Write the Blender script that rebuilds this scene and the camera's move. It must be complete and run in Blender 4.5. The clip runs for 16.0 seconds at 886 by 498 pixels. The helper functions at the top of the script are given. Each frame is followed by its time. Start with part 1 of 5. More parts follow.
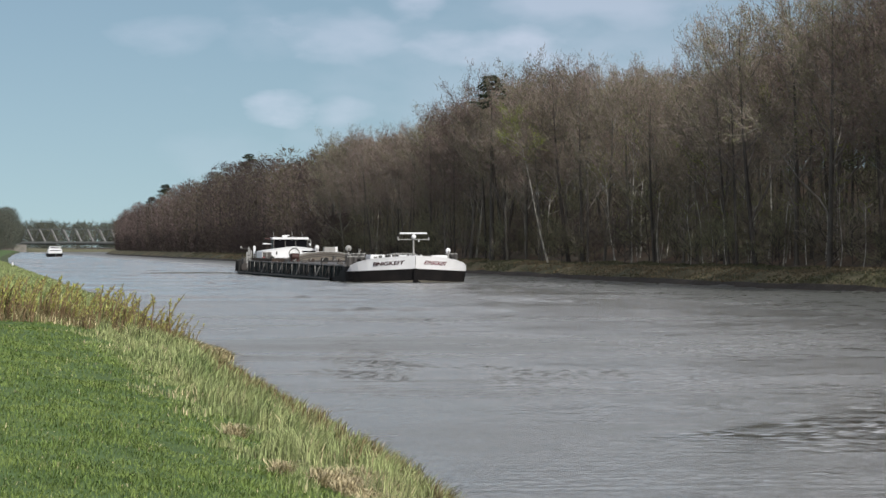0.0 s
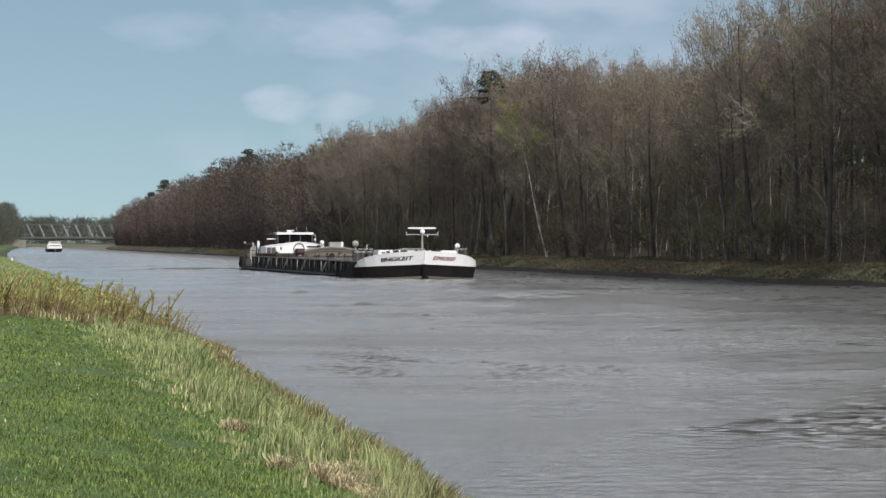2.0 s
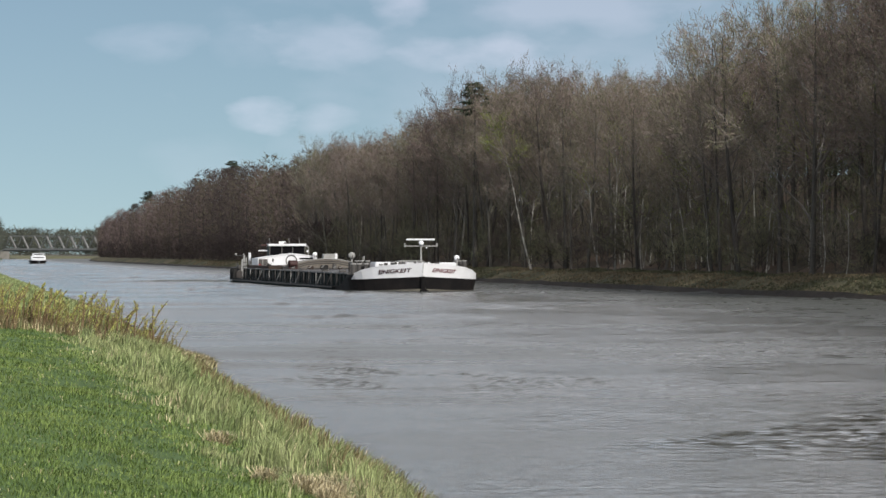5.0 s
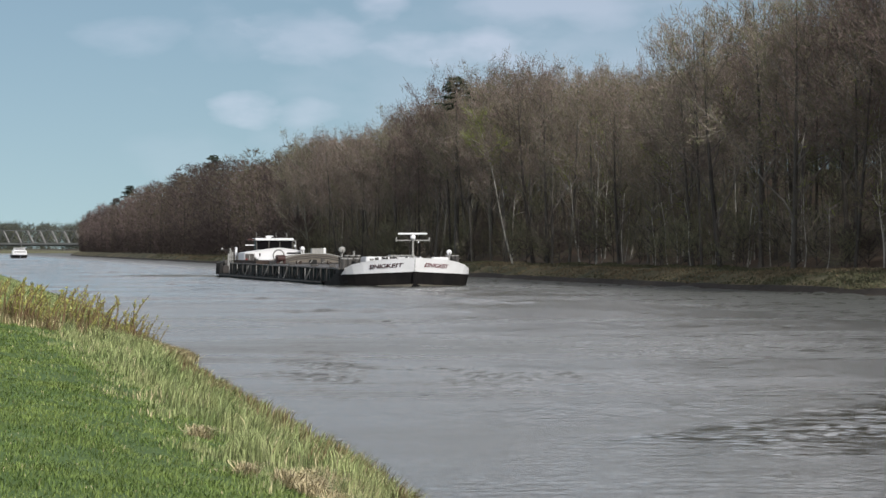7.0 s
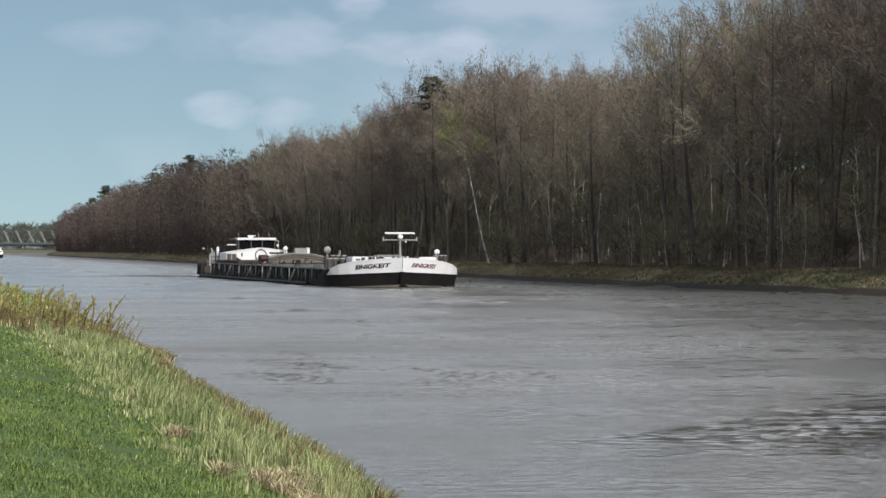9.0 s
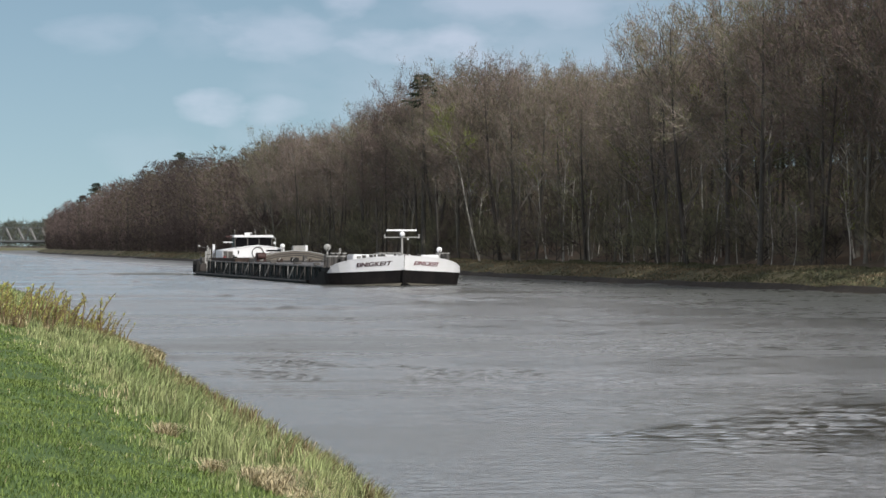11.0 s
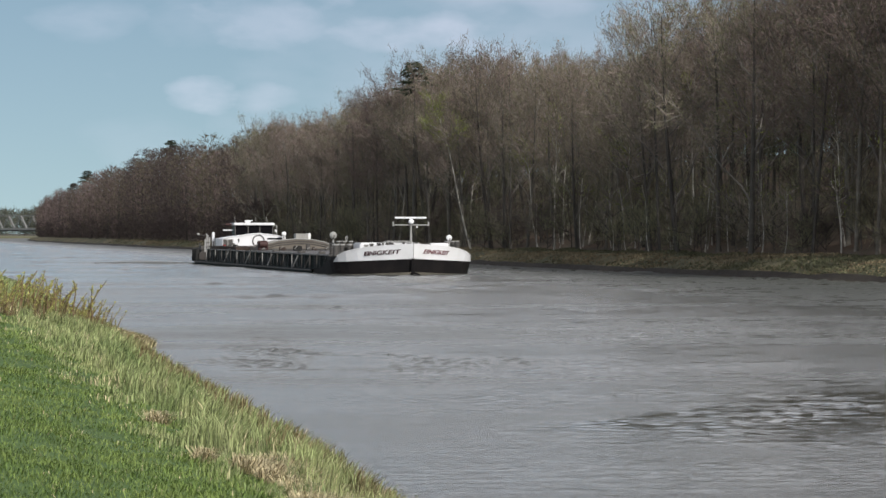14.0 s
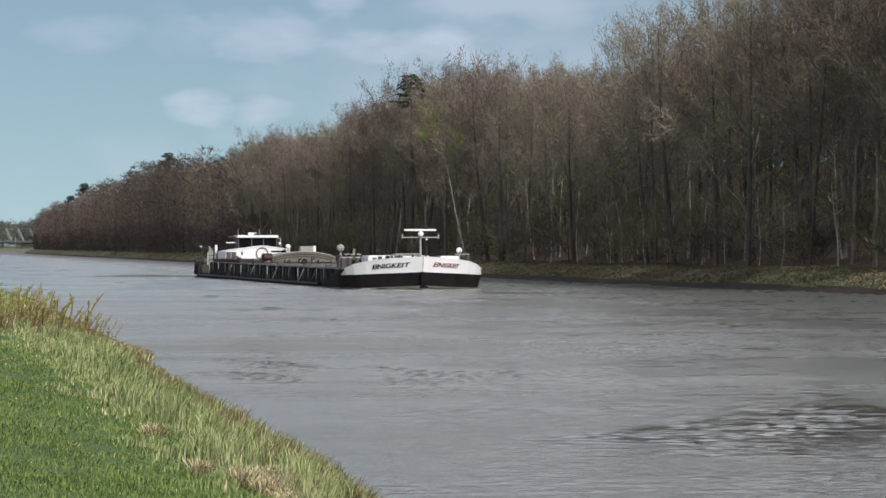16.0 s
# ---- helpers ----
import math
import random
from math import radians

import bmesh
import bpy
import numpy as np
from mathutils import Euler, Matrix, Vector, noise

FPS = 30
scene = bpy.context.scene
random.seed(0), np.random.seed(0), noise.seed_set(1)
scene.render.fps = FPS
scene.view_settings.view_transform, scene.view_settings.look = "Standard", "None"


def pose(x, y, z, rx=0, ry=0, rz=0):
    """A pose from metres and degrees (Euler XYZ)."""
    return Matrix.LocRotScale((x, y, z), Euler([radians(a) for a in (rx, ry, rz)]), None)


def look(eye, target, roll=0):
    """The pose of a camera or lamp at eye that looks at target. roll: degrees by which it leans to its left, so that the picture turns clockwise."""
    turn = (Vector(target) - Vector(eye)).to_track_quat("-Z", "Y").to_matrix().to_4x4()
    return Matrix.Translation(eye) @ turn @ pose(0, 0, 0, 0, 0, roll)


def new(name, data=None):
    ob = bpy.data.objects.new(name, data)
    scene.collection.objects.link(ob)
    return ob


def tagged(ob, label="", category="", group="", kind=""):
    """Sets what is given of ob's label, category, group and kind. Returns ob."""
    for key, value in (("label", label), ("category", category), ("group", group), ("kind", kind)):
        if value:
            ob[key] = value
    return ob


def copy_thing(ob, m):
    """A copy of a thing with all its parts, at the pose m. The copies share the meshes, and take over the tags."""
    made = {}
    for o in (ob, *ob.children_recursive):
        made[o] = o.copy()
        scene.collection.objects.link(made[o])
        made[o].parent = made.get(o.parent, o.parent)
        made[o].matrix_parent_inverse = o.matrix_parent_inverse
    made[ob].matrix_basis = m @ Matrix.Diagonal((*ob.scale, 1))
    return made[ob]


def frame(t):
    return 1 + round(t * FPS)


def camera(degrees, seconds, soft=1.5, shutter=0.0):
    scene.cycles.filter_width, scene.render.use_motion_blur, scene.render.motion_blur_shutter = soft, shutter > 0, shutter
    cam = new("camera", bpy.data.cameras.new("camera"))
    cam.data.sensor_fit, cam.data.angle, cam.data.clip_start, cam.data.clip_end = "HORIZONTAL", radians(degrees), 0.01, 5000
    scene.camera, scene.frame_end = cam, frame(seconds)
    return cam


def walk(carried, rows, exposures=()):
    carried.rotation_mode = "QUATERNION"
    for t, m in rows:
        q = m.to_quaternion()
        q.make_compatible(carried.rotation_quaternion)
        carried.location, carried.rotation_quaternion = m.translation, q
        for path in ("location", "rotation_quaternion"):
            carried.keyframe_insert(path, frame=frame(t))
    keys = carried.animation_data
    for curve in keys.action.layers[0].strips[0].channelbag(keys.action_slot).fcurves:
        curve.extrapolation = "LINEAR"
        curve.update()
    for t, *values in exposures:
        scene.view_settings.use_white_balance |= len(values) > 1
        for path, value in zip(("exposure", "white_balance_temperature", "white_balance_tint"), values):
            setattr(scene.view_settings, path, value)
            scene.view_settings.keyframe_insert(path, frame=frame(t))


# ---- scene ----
# ---- camera ----
FOV = 17.82
# seconds, tilt, pan in degrees, from one spot on the lawn
PATH = [(0.0, 89.9427, -10.0263), (0.5, 89.8213, -10.0263), (1.0, 89.8023, -10.0945), (1.5, 89.7989, -10.0836), (2.0, 89.8452, -10.0403), (2.5, 89.8611, -9.9443), (3.0, 89.9393, -10.0201), (3.5, 90.0192, -10.1454), (4.0, 90.0638, -10.2319), (6.5, 90.075, -10.6223), (7.0, 89.9698, -10.741), (7.5, 89.8915, -10.8394), (8.0, 89.9219, -10.958), (8.5, 89.9521, -11.0685), (9.0, 89.9651, -11.2191), (11.5, 89.8819, -11.4691), (12.0, 89.842, -11.5579), (12.5, 89.8054, -11.5808), (13.0, 89.7751, -11.5564), (13.5, 89.7512, -11.5868), (14.0, 89.6698, -11.5913), (14.5, 89.6395, -11.6359), (15.0, 89.7191, -11.5348), (15.5, 89.823, -11.5059), (16.0, 89.925, -11.6541)]
EYE = (0.0, 0.0, 3.0)
cam = camera(FOV, 16.0, soft=1.5)
walk(cam, [(t, pose(*EYE, tilt, 0, pan)) for t, tilt, pan in PATH])

# ---- light ----
SUN_FROM = Vector((0.34, -0.88, 0.62)).normalized()
sun = new("sun", bpy.data.lights.new("sun", "SUN"))
sun.data.energy, sun.data.angle, sun.data.color = 4.3, radians(0.6), (1.0, 0.95, 0.88)
sun.matrix_world = look((0, 0, 60), Vector((0, 0, 60)) - SUN_FROM)
scene.view_settings.exposure = 0.015


def make_world():
    w = bpy.data.worlds.new("spring_sky")
    w.use_nodes = True
    scene.world = w
    nt = w.node_tree
    nt.nodes.clear()
    N = nt.nodes.new
    L = nt.links.new
    out, bg = N("ShaderNodeOutputWorld"), N("ShaderNodeBackground")
    sky = N("ShaderNodeTexSky")
    sky.sky_type, sky.sun_disc = "NISHITA", False
    sky.sun_elevation = math.asin(SUN_FROM.z)
    sky.sun_rotation = math.atan2(SUN_FROM.x, SUN_FROM.y)
    sky.air_density, sky.dust_density, sky.ozone_density = 1.0, 0.3, 2.5
    co = N("ShaderNodeTexCoord")
    sep = N("ShaderNodeSeparateXYZ")
    L(co.outputs["Generated"], sep.inputs[0])
    lift = N("ShaderNodeVectorMath")
    lift.operation = "ADD"
    lift.inputs[1].default_value = (0, 0, 0.11)
    L(co.outputs["Generated"], lift.inputs[0])
    L(lift.outputs[0], sky.inputs["Vector"])

    def math_node(op, a, b=None, clamp=False):
        n = N("ShaderNodeMath")
        n.operation, n.use_clamp = op, clamp
        for i, v in enumerate((a, b)):
            if v is None:
                continue
            if isinstance(v, (int, float)):
                n.inputs[i].default_value = v
            else:
                L(v, n.inputs[i])
        return n.outputs[0]

    # flat azimuth and height of the sky ahead
    az = math_node("ARCTAN2", sep.outputs[0], sep.outputs[1])
    el = math_node("ARCSINE", sep.outputs[2])
    comb = N("ShaderNodeCombineXYZ")
    L(math_node("MULTIPLY", az, 1.0), comb.inputs[0])
    L(math_node("MULTIPLY", el, 2.2), comb.inputs[1])
    nz = N("ShaderNodeTexNoise")
    nz.inputs["Scale"].default_value, nz.inputs["Detail"].default_value = 30.0, 7.0
    nz.inputs["Roughness"].default_value = 0.5
    L(comb.outputs[0], nz.inputs["Vector"])
    cover = math_node("MULTIPLY", math_node("SUBTRACT", nz.outputs[0], 0.34, True), 3.4, True)
    cover = math_node("MULTIPLY", cover, math_node("MULTIPLY", math_node("SUBTRACT", el, 0.092, True), 12.0, True))
    # unseen bright veil, added above the view to light the water; thins out overhead
    thin = math_node("SUBTRACT", 1.0, math_node("MULTIPLY", math_node("MULTIPLY", math_node("SUBTRACT", el, 0.28, True), 2.2, True), 0.55))
    high, cover = math_node("MULTIPLY", cover, thin), 0.0
    # single cumulus banks: azimuth, height, half width, half height, weight (degrees)
    for a, e, wa, we, wt in CLOUDS:
        da = math_node("DIVIDE", math_node("SUBTRACT", az, radians(a)), radians(wa))
        de = math_node("DIVIDE", math_node("SUBTRACT", el, radians(e)), radians(we))
        r2 = math_node("ADD", math_node("MULTIPLY", da, da), math_node("MULTIPLY", de, de))
        r2 = math_node("ADD", r2, math_node("MULTIPLY", math_node("SUBTRACT", nz.outputs[0], 0.5), 3.0))
        m = math_node("MULTIPLY", math_node("SUBTRACT", 1.0, r2, True), wt)
        cover = math_node("ADD", cover, m, True)
    mix = N("ShaderNodeMix")
    mix.data_type = "RGBA"
    sc = N("ShaderNodeMix")
    sc.data_type, sc.blend_type = "RGBA", "MULTIPLY"
    sc.inputs["Factor"].default_value = 1.0
    L(sky.outputs[0], sc.inputs["A"])
    sc.inputs["B"].default_value = (*SKY_TINT, 1)
    L(cover, mix.inputs["Factor"])
    L(sc.outputs["Result"], mix.inputs["A"])
    mix.inputs["B"].default_value = (*CLOUD_COLOR, 1)
    veil = N("ShaderNodeMix")
    veil.data_type = "RGBA"
    L(high, veil.inputs["Factor"])
    L(mix.outputs["Result"], veil.inputs["A"])
    veil.inputs["B"].default_value = (*UNSEEN_VEIL_COLOR, 1)
    L(veil.outputs["Result"], bg.inputs["Color"])
    bg.inputs["Strength"].default_value = 0.10
    L(bg.outputs[0], out.inputs[0])


SKY_TINT = (0.97, 0.905, 0.785)
CLOUD_COLOR = (15.0, 13.4, 15.6)
UNSEEN_VEIL_COLOR = (14.8, 14.2, 14.4)
CLOUDS = [(6.75, 2.80, 0.8, 0.42, 0.19), (7.95, 2.72, 0.8, 0.32, 0.08), (4.5, 4.25, 1.2, 0.5, 0.08), (7.85, 4.3, 1.3, 0.7, 0.085), (6.4, 4.1, 1.0, 0.5, 0.05), (11.05, 4.05, 1.6, 0.50, 0.12),
          (9.5, 4.95, 0.8, 0.5, 0.13), (13.2, 5.1, 2.4, 0.7, 0.09), (13.0, 3.6, 2.2, 0.8, 0.04), (5.6, 1.8, 1.4, 0.6, 0.03), (13.5, 4.0, 7.0, 5.0, 0.05)]
make_world()


# ---- materials ----
def material(name, base, rough=0.8, metal=0.0, vary=0.25, scale=6.0, fine=60.0, bump=0.25, second=None, island=0.0,
             objrand=0.0, spec=0.3, coords="Object", stretch=(1, 1, 1), bump_dist=0.02, contrast=0.5, translucent=0.0):
    """Principled material with two scales of variation, optional tint per island or object, and bump."""
    mat = bpy.data.materials.new(name)
    mat.use_nodes = True
    nt = mat.node_tree
    N, L = nt.nodes.new, nt.links.new
    p = nt.nodes["Principled BSDF"]
    p.inputs["Roughness"].default_value, p.inputs["Metallic"].default_value = rough, metal
    p.inputs["Specular IOR Level"].default_value = spec
    co, mp = N("ShaderNodeTexCoord"), N("ShaderNodeMapping")
    mp.inputs["Scale"].default_value = stretch
    L(co.outputs[coords], mp.inputs[0])
    big, small = N("ShaderNodeTexNoise"), N("ShaderNodeTexNoise")
    for n, s, d in ((big, scale, 5), (small, fine, 3)):
        n.inputs["Scale"].default_value, n.inputs["Detail"].default_value = s, d
        L(mp.outputs[0], n.inputs["Vector"])
    ramp = N("ShaderNodeMapRange")
    ramp.inputs["From Min"].default_value, ramp.inputs["From Max"].default_value = 0.5 - 0.25 * (1.2 - contrast), 0.5 + 0.25 * (1.2 - contrast)
    L(big.outputs[0], ramp.inputs["Value"])
    mix = N("ShaderNodeMix")
    mix.data_type = "RGBA"
    b2 = second or tuple(c * (1 - vary) for c in base)
    mix.inputs["A"].default_value, mix.inputs["B"].default_value = (*base, 1), (*b2, 1)
    L(ramp.outputs[0], mix.inputs["Factor"])
    col = mix.outputs["Result"]

    def scaled(value, amount):
        nonlocal col
        mr = N("ShaderNodeMapRange")
        mr.inputs["To Min"].default_value, mr.inputs["To Max"].default_value = 1 - amount, 1 + amount
        L(value, mr.inputs["Value"])
        mul = N("ShaderNodeMix")
        mul.data_type, mul.blend_type = "RGBA", "MULTIPLY"
        mul.inputs["Factor"].default_value = 1
        L(col, mul.inputs["A"])
        L(mr.outputs[0], mul.inputs["B"])
        col = mul.outputs["Result"]

    scaled(small.outputs[0], vary)
    if island:
        g = N("ShaderNodeNewGeometry")
        scaled(g.outputs["Random Per Island"], island)
    if objrand:
        o = N("ShaderNodeObjectInfo")
        scaled(o.outputs["Random"], objrand)
        hs = N("ShaderNodeHueSaturation")
        mr = N("ShaderNodeMapRange")
        mr.inputs["To Min"].default_value, mr.inputs["To Max"].default_value = 0.5 - objrand * 0.05, 0.5 + objrand * 0.10
        L(o.outputs["Random"], mr.inputs["Value"])
        L(mr.outputs[0], hs.inputs["Hue"])
        L(col, hs.inputs["Color"])
        col = hs.outputs[0]
    L(col, p.inputs["Base Color"])
    if bump:
        bp = N("ShaderNodeBump")
        bp.inputs["Strength"].default_value, bp.inputs["Distance"].default_value = bump, bump_dist
        L(small.outputs[0], bp.inputs["Height"])
        L(bp.outputs[0], p.inputs["Normal"])
    if translucent:
        tr, ms = N("ShaderNodeBsdfTranslucent"), N("ShaderNodeMixShader")
        L(col, tr.inputs[0])
        ms.inputs[0].default_value = translucent
        L(p.outputs[0], ms.inputs[1])
        L(tr.outputs[0], ms.inputs[2])
        L(ms.outputs[0], nt.nodes["Material Output"].inputs[0])
    return mat


def water_material():
    mat = bpy.data.materials.new("canal_water")
    mat.use_nodes = True
    nt = mat.node_tree
    N, L = nt.nodes.new, nt.links.new
    p = nt.nodes["Principled BSDF"]
    p.inputs["Base Color"].default_value = (0.073, 0.078, 0.071, 1)
    p.inputs["IOR"].default_value = 1.33
    co = N("ShaderNodeTexCoord")

    def noise_at(scale, stretch, detail, rough=0.55, turn=0):
        mp, n = N("ShaderNodeMapping"), N("ShaderNodeTexNoise")
        mp.inputs["Scale"].default_value = stretch
        mp.inputs["Rotation"].default_value = (0, 0, radians(turn))
        n.inputs["Scale"].default_value, n.inputs["Detail"].default_value = scale, detail
        n.inputs["Roughness"].default_value = rough
        L(co.outputs["Object"], mp.inputs[0])
        L(mp.outputs[0], n.inputs["Vector"])
        return n.outputs[0]

    def ranged(value, a, b, c, d):
        n = N("ShaderNodeMapRange")
        n.inputs["From Min"].default_value, n.inputs["From Max"].default_value = a, b
        n.inputs["To Min"].default_value, n.inputs["To Max"].default_value = c, d
        L(value, n.inputs["Value"])
        return n.outputs[0]

    # capillary ripples too fine to build: rougher in the gusts, in long streaks across the canal
    gust = noise_at(0.05, (0.6, 1.6, 1), 5, 0.62, 8)
    sep = N("ShaderNodeSeparateXYZ")
    L(co.outputs["Object"], sep.inputs[0])

    def calc(op, a, b):
        n = N("ShaderNodeMath")
        n.operation = op
        for i, w in enumerate((a, b)):
            if isinstance(w, (int, float)):
                n.inputs[i].default_value = w
            else:
                L(w, n.inputs[i])
        return n.outputs[0]

    # the cat's paw: steeper, glossier wavelets
    u = calc("ADD", calc("MULTIPLY", sep.outputs[0], 0.66), calc("SUBTRACT", calc("MULTIPLY", sep.outputs[1], 0.75), 46.15))
    v = calc("SUBTRACT", calc("MULTIPLY", sep.outputs[0], 0.75), calc("SUBTRACT", calc("MULTIPLY", sep.outputs[1], 0.66), 19.77))
    paw = calc("MULTIPLY", calc("MULTIPLY", ranged(v, -1.8, -0.6, 0, 1), ranged(v, 7.0, 2.5, 0, 1)), ranged(calc("ABSOLUTE", u, 0), 9.0, 5.0, 0, 1))
    # short slicks between the ripples, fitted to the view where they mirror the wood
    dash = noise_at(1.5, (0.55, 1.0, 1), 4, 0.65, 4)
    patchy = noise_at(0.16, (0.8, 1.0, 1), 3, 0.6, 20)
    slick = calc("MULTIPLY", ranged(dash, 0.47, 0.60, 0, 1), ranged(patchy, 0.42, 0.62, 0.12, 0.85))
    # cut off along a sight line from the camera
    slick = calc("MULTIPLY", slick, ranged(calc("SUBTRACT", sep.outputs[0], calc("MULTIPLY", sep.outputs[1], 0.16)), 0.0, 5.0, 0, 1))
    slick = calc("MAXIMUM", slick, calc("MULTIPLY", paw, ranged(dash, 0.39, 0.52, 0.22, 0.95)))
    rough = calc("ADD", ranged(gust, 0.36, 0.64, -0.05, 0.06), ranged(sep.outputs[1], 36.0, 75.0, 0.21, 0.27))
    rough = calc("ADD", rough, calc("MULTIPLY", ranged(sep.outputs[1], 100.0, 200.0, 0.0, -0.12), ranged(sep.outputs[0], 52.0, 36.0, 0, 1)))
    rough = calc("ADD", rough, ranged(sep.outputs[0], 38.0, 54.0, 0.0, 0.2))
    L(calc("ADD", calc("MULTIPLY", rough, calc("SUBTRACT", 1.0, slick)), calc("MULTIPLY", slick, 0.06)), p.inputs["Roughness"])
    chop = noise_at(3.2, (0.6, 1.5, 1), 3, 0.6, 6)
    bump = N("ShaderNodeBump")
    bump.inputs["Distance"].default_value = 0.22
    L(chop, bump.inputs["Height"])
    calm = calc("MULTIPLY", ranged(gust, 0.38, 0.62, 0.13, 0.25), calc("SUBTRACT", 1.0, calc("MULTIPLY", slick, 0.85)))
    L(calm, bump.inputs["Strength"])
    L(bump.outputs[0], p.inputs["Normal"])
    return mat


WATER = water_material()
LAWN = material("lawn_soil", (0.07, 0.125, 0.034), 0.95, second=(0.05, 0.09, 0.026), scale=1.2, fine=30)
VERGE = material("verge_soil", (0.05, 0.066, 0.024), 0.95, second=(0.035, 0.05, 0.018), scale=1.5, fine=25)
MUD = material("shore_mud", (0.10, 0.07, 0.04), 0.8, second=(0.16, 0.10, 0.045), scale=2.0, fine=20)
RIPRAP = material("riprap_soil", (0.022, 0.019, 0.016), 0.95, second=(0.036, 0.030, 0.024), scale=1.2, fine=7, bump=0.6, bump_dist=0.1)
FAR_BANK = material("far_bank_grass", (0.14, 0.118, 0.066), 0.95, second=(0.062, 0.066, 0.036), scale=0.13, fine=2.0, bump=0.7, bump_dist=0.12, contrast=0.8)
LITTER = material("forest_litter", (0.105, 0.070, 0.047), 0.95, second=(0.06, 0.053, 0.037), scale=0.15, fine=1.5, bump=0.6, bump_dist=0.2)
FIELD = material("far_field", (0.12, 0.115, 0.07), 0.95, second=(0.10, 0.105, 0.055), scale=0.02, fine=0.4)
BED = material("canal_bed", (0.06, 0.05, 0.035), 0.95)
GRASS = material("grass_blade", (0.205, 0.27, 0.077), 0.6, second=(0.14, 0.205, 0.056), scale=0.8, fine=5, island=0.45, bump=0, spec=0.25, translucent=0.28, contrast=0.8)
LONG_GRASS = material("long_grass_blade", (0.135, 0.19, 0.068), 0.6, second=(0.30, 0.32, 0.15), scale=0.8, fine=9, island=0.7, bump=0, spec=0.25, translucent=0.14)
STRAW = material("straw_blade", (0.66, 0.58, 0.36), 0.7, second=(0.50, 0.42, 0.26), scale=1.2, fine=9, island=0.35, bump=0, translucent=0.15)
BANK_STRAW = material("bank_straw", (0.185, 0.148, 0.092), 0.9, second=(0.13, 0.108, 0.066), scale=0.3, fine=4, island=0.35, bump=0)
BANK_GREEN = material("bank_green", (0.098, 0.097, 0.056), 0.9, second=(0.072, 0.077, 0.043), scale=0.3, fine=4, island=0.3, bump=0)
RUST = material("dead_sedge", (0.19, 0.135, 0.068), 0.8, second=(0.13, 0.12, 0.058), scale=0.8, fine=9, island=0.4, bump=0)
STALK = material("stalk_bark", (0.125, 0.078, 0.045), 0.7, second=(0.17, 0.125, 0.065), island=0.3, bump=0)
SPROUT = material("sprout_leaf", (0.34, 0.38, 0.10), 0.6, second=(0.33, 0.30, 0.10), island=0.35, bump=0, translucent=0.25)
BARK = material("tree_bark", (0.055, 0.050, 0.045), 0.9, second=(0.085, 0.077, 0.068), scale=1.0, fine=8, objrand=0.35, bump=0.5, bump_dist=0.05)
# limbs paler than the trunks, with the sunlight on them put into the colour
LIT_LIMB_BARK = material("lit_limb_bark", (0.20, 0.183, 0.165), 0.85, second=(0.11, 0.10, 0.09), scale=0.6, fine=6, objrand=0.4, bump=0)
PALE_BARK = material("pale_beech_bark", (0.19, 0.175, 0.15), 0.85, second=(0.09, 0.082, 0.07), scale=1.2, fine=8, objrand=0.3, bump=0.4)
BIRCH_BARK = material("birch_bark", (0.46, 0.44, 0.40), 0.8, second=(0.20, 0.19, 0.165), scale=2.5, fine=12, contrast=0.9, stretch=(1, 1, 0.4))
TWIG = material("brown_twig", (0.170, 0.141, 0.128), 0.9, second=(0.127, 0.108, 0.099), scale=0.4, fine=4, island=0.2, objrand=0.5, bump=0, spec=0.1, translucent=0.35)
# reddish, and lightened so the near crowns look better lit
TWIG_RED_LIT = material("reddish_lit_twig", (0.272, 0.213, 0.192), 0.9, second=(0.212, 0.168, 0.152), scale=0.4, fine=4, island=0.2, objrand=0.3, bump=0, spec=0.1, translucent=0.35)
BUD = material("spring_bud", (0.192, 0.178, 0.118), 0.8, second=(0.152, 0.142, 0.096), scale=0.4, fine=4, island=0.2, objrand=0.3, bump=0, spec=0.1, translucent=0.35)
# olive grey with the haze of distance painted into the twig colour
HAZED_TWIG = material("hazed_twig", (0.115, 0.125, 0.105), 0.9, second=(0.085, 0.095, 0.08), scale=0.05, fine=1, island=0.15, bump=0, spec=0.1, translucent=0.35)
BIRCH_LEAF = material("birch_leaf", (0.24, 0.28, 0.06), 0.7, second=(0.16, 0.19, 0.05), island=0.3, bump=0, translucent=0.25)
NEEDLE = material("fir_needle", (0.022, 0.032, 0.018), 0.8, second=(0.03, 0.045, 0.022), island=0.4, bump=0)
BUSH = material("bush_twig", (0.145, 0.148, 0.085), 0.9, second=(0.14, 0.122, 0.098), scale=0.3, fine=3, island=0.4, objrand=0.4, bump=0)
WHITE = material("white_paint", (0.74, 0.75, 0.78), 0.4, vary=0.08, scale=0.6, fine=12, bump=0.05, second=(0.66, 0.67, 0.68), spec=0.5)
BLACK = material("black_hull_paint", (0.010, 0.010, 0.011), 0.6, vary=0.3, scale=0.5, fine=6, bump=0.1, second=(0.019, 0.017, 0.017), spec=0.06)
RUST_BLACK = material("worn_hull_paint", (0.055, 0.045, 0.04), 0.6, scale=0.8, fine=6, second=(0.025, 0.024, 0.024), bump=0.1)
GREEN_STEEL = material("green_grey_steel", (0.030, 0.040, 0.039), 0.85, spec=0.02, second=(0.02, 0.026, 0.027), scale=0.5, fine=6, bump=0.1)
# set paler than the coaming steel, so the ribs read as sunlit
RIB_STEEL = material("pale_rib_steel", (0.11, 0.112, 0.108), 0.6, second=(0.035, 0.038, 0.04), scale=1.5, fine=6, objrand=0.4)
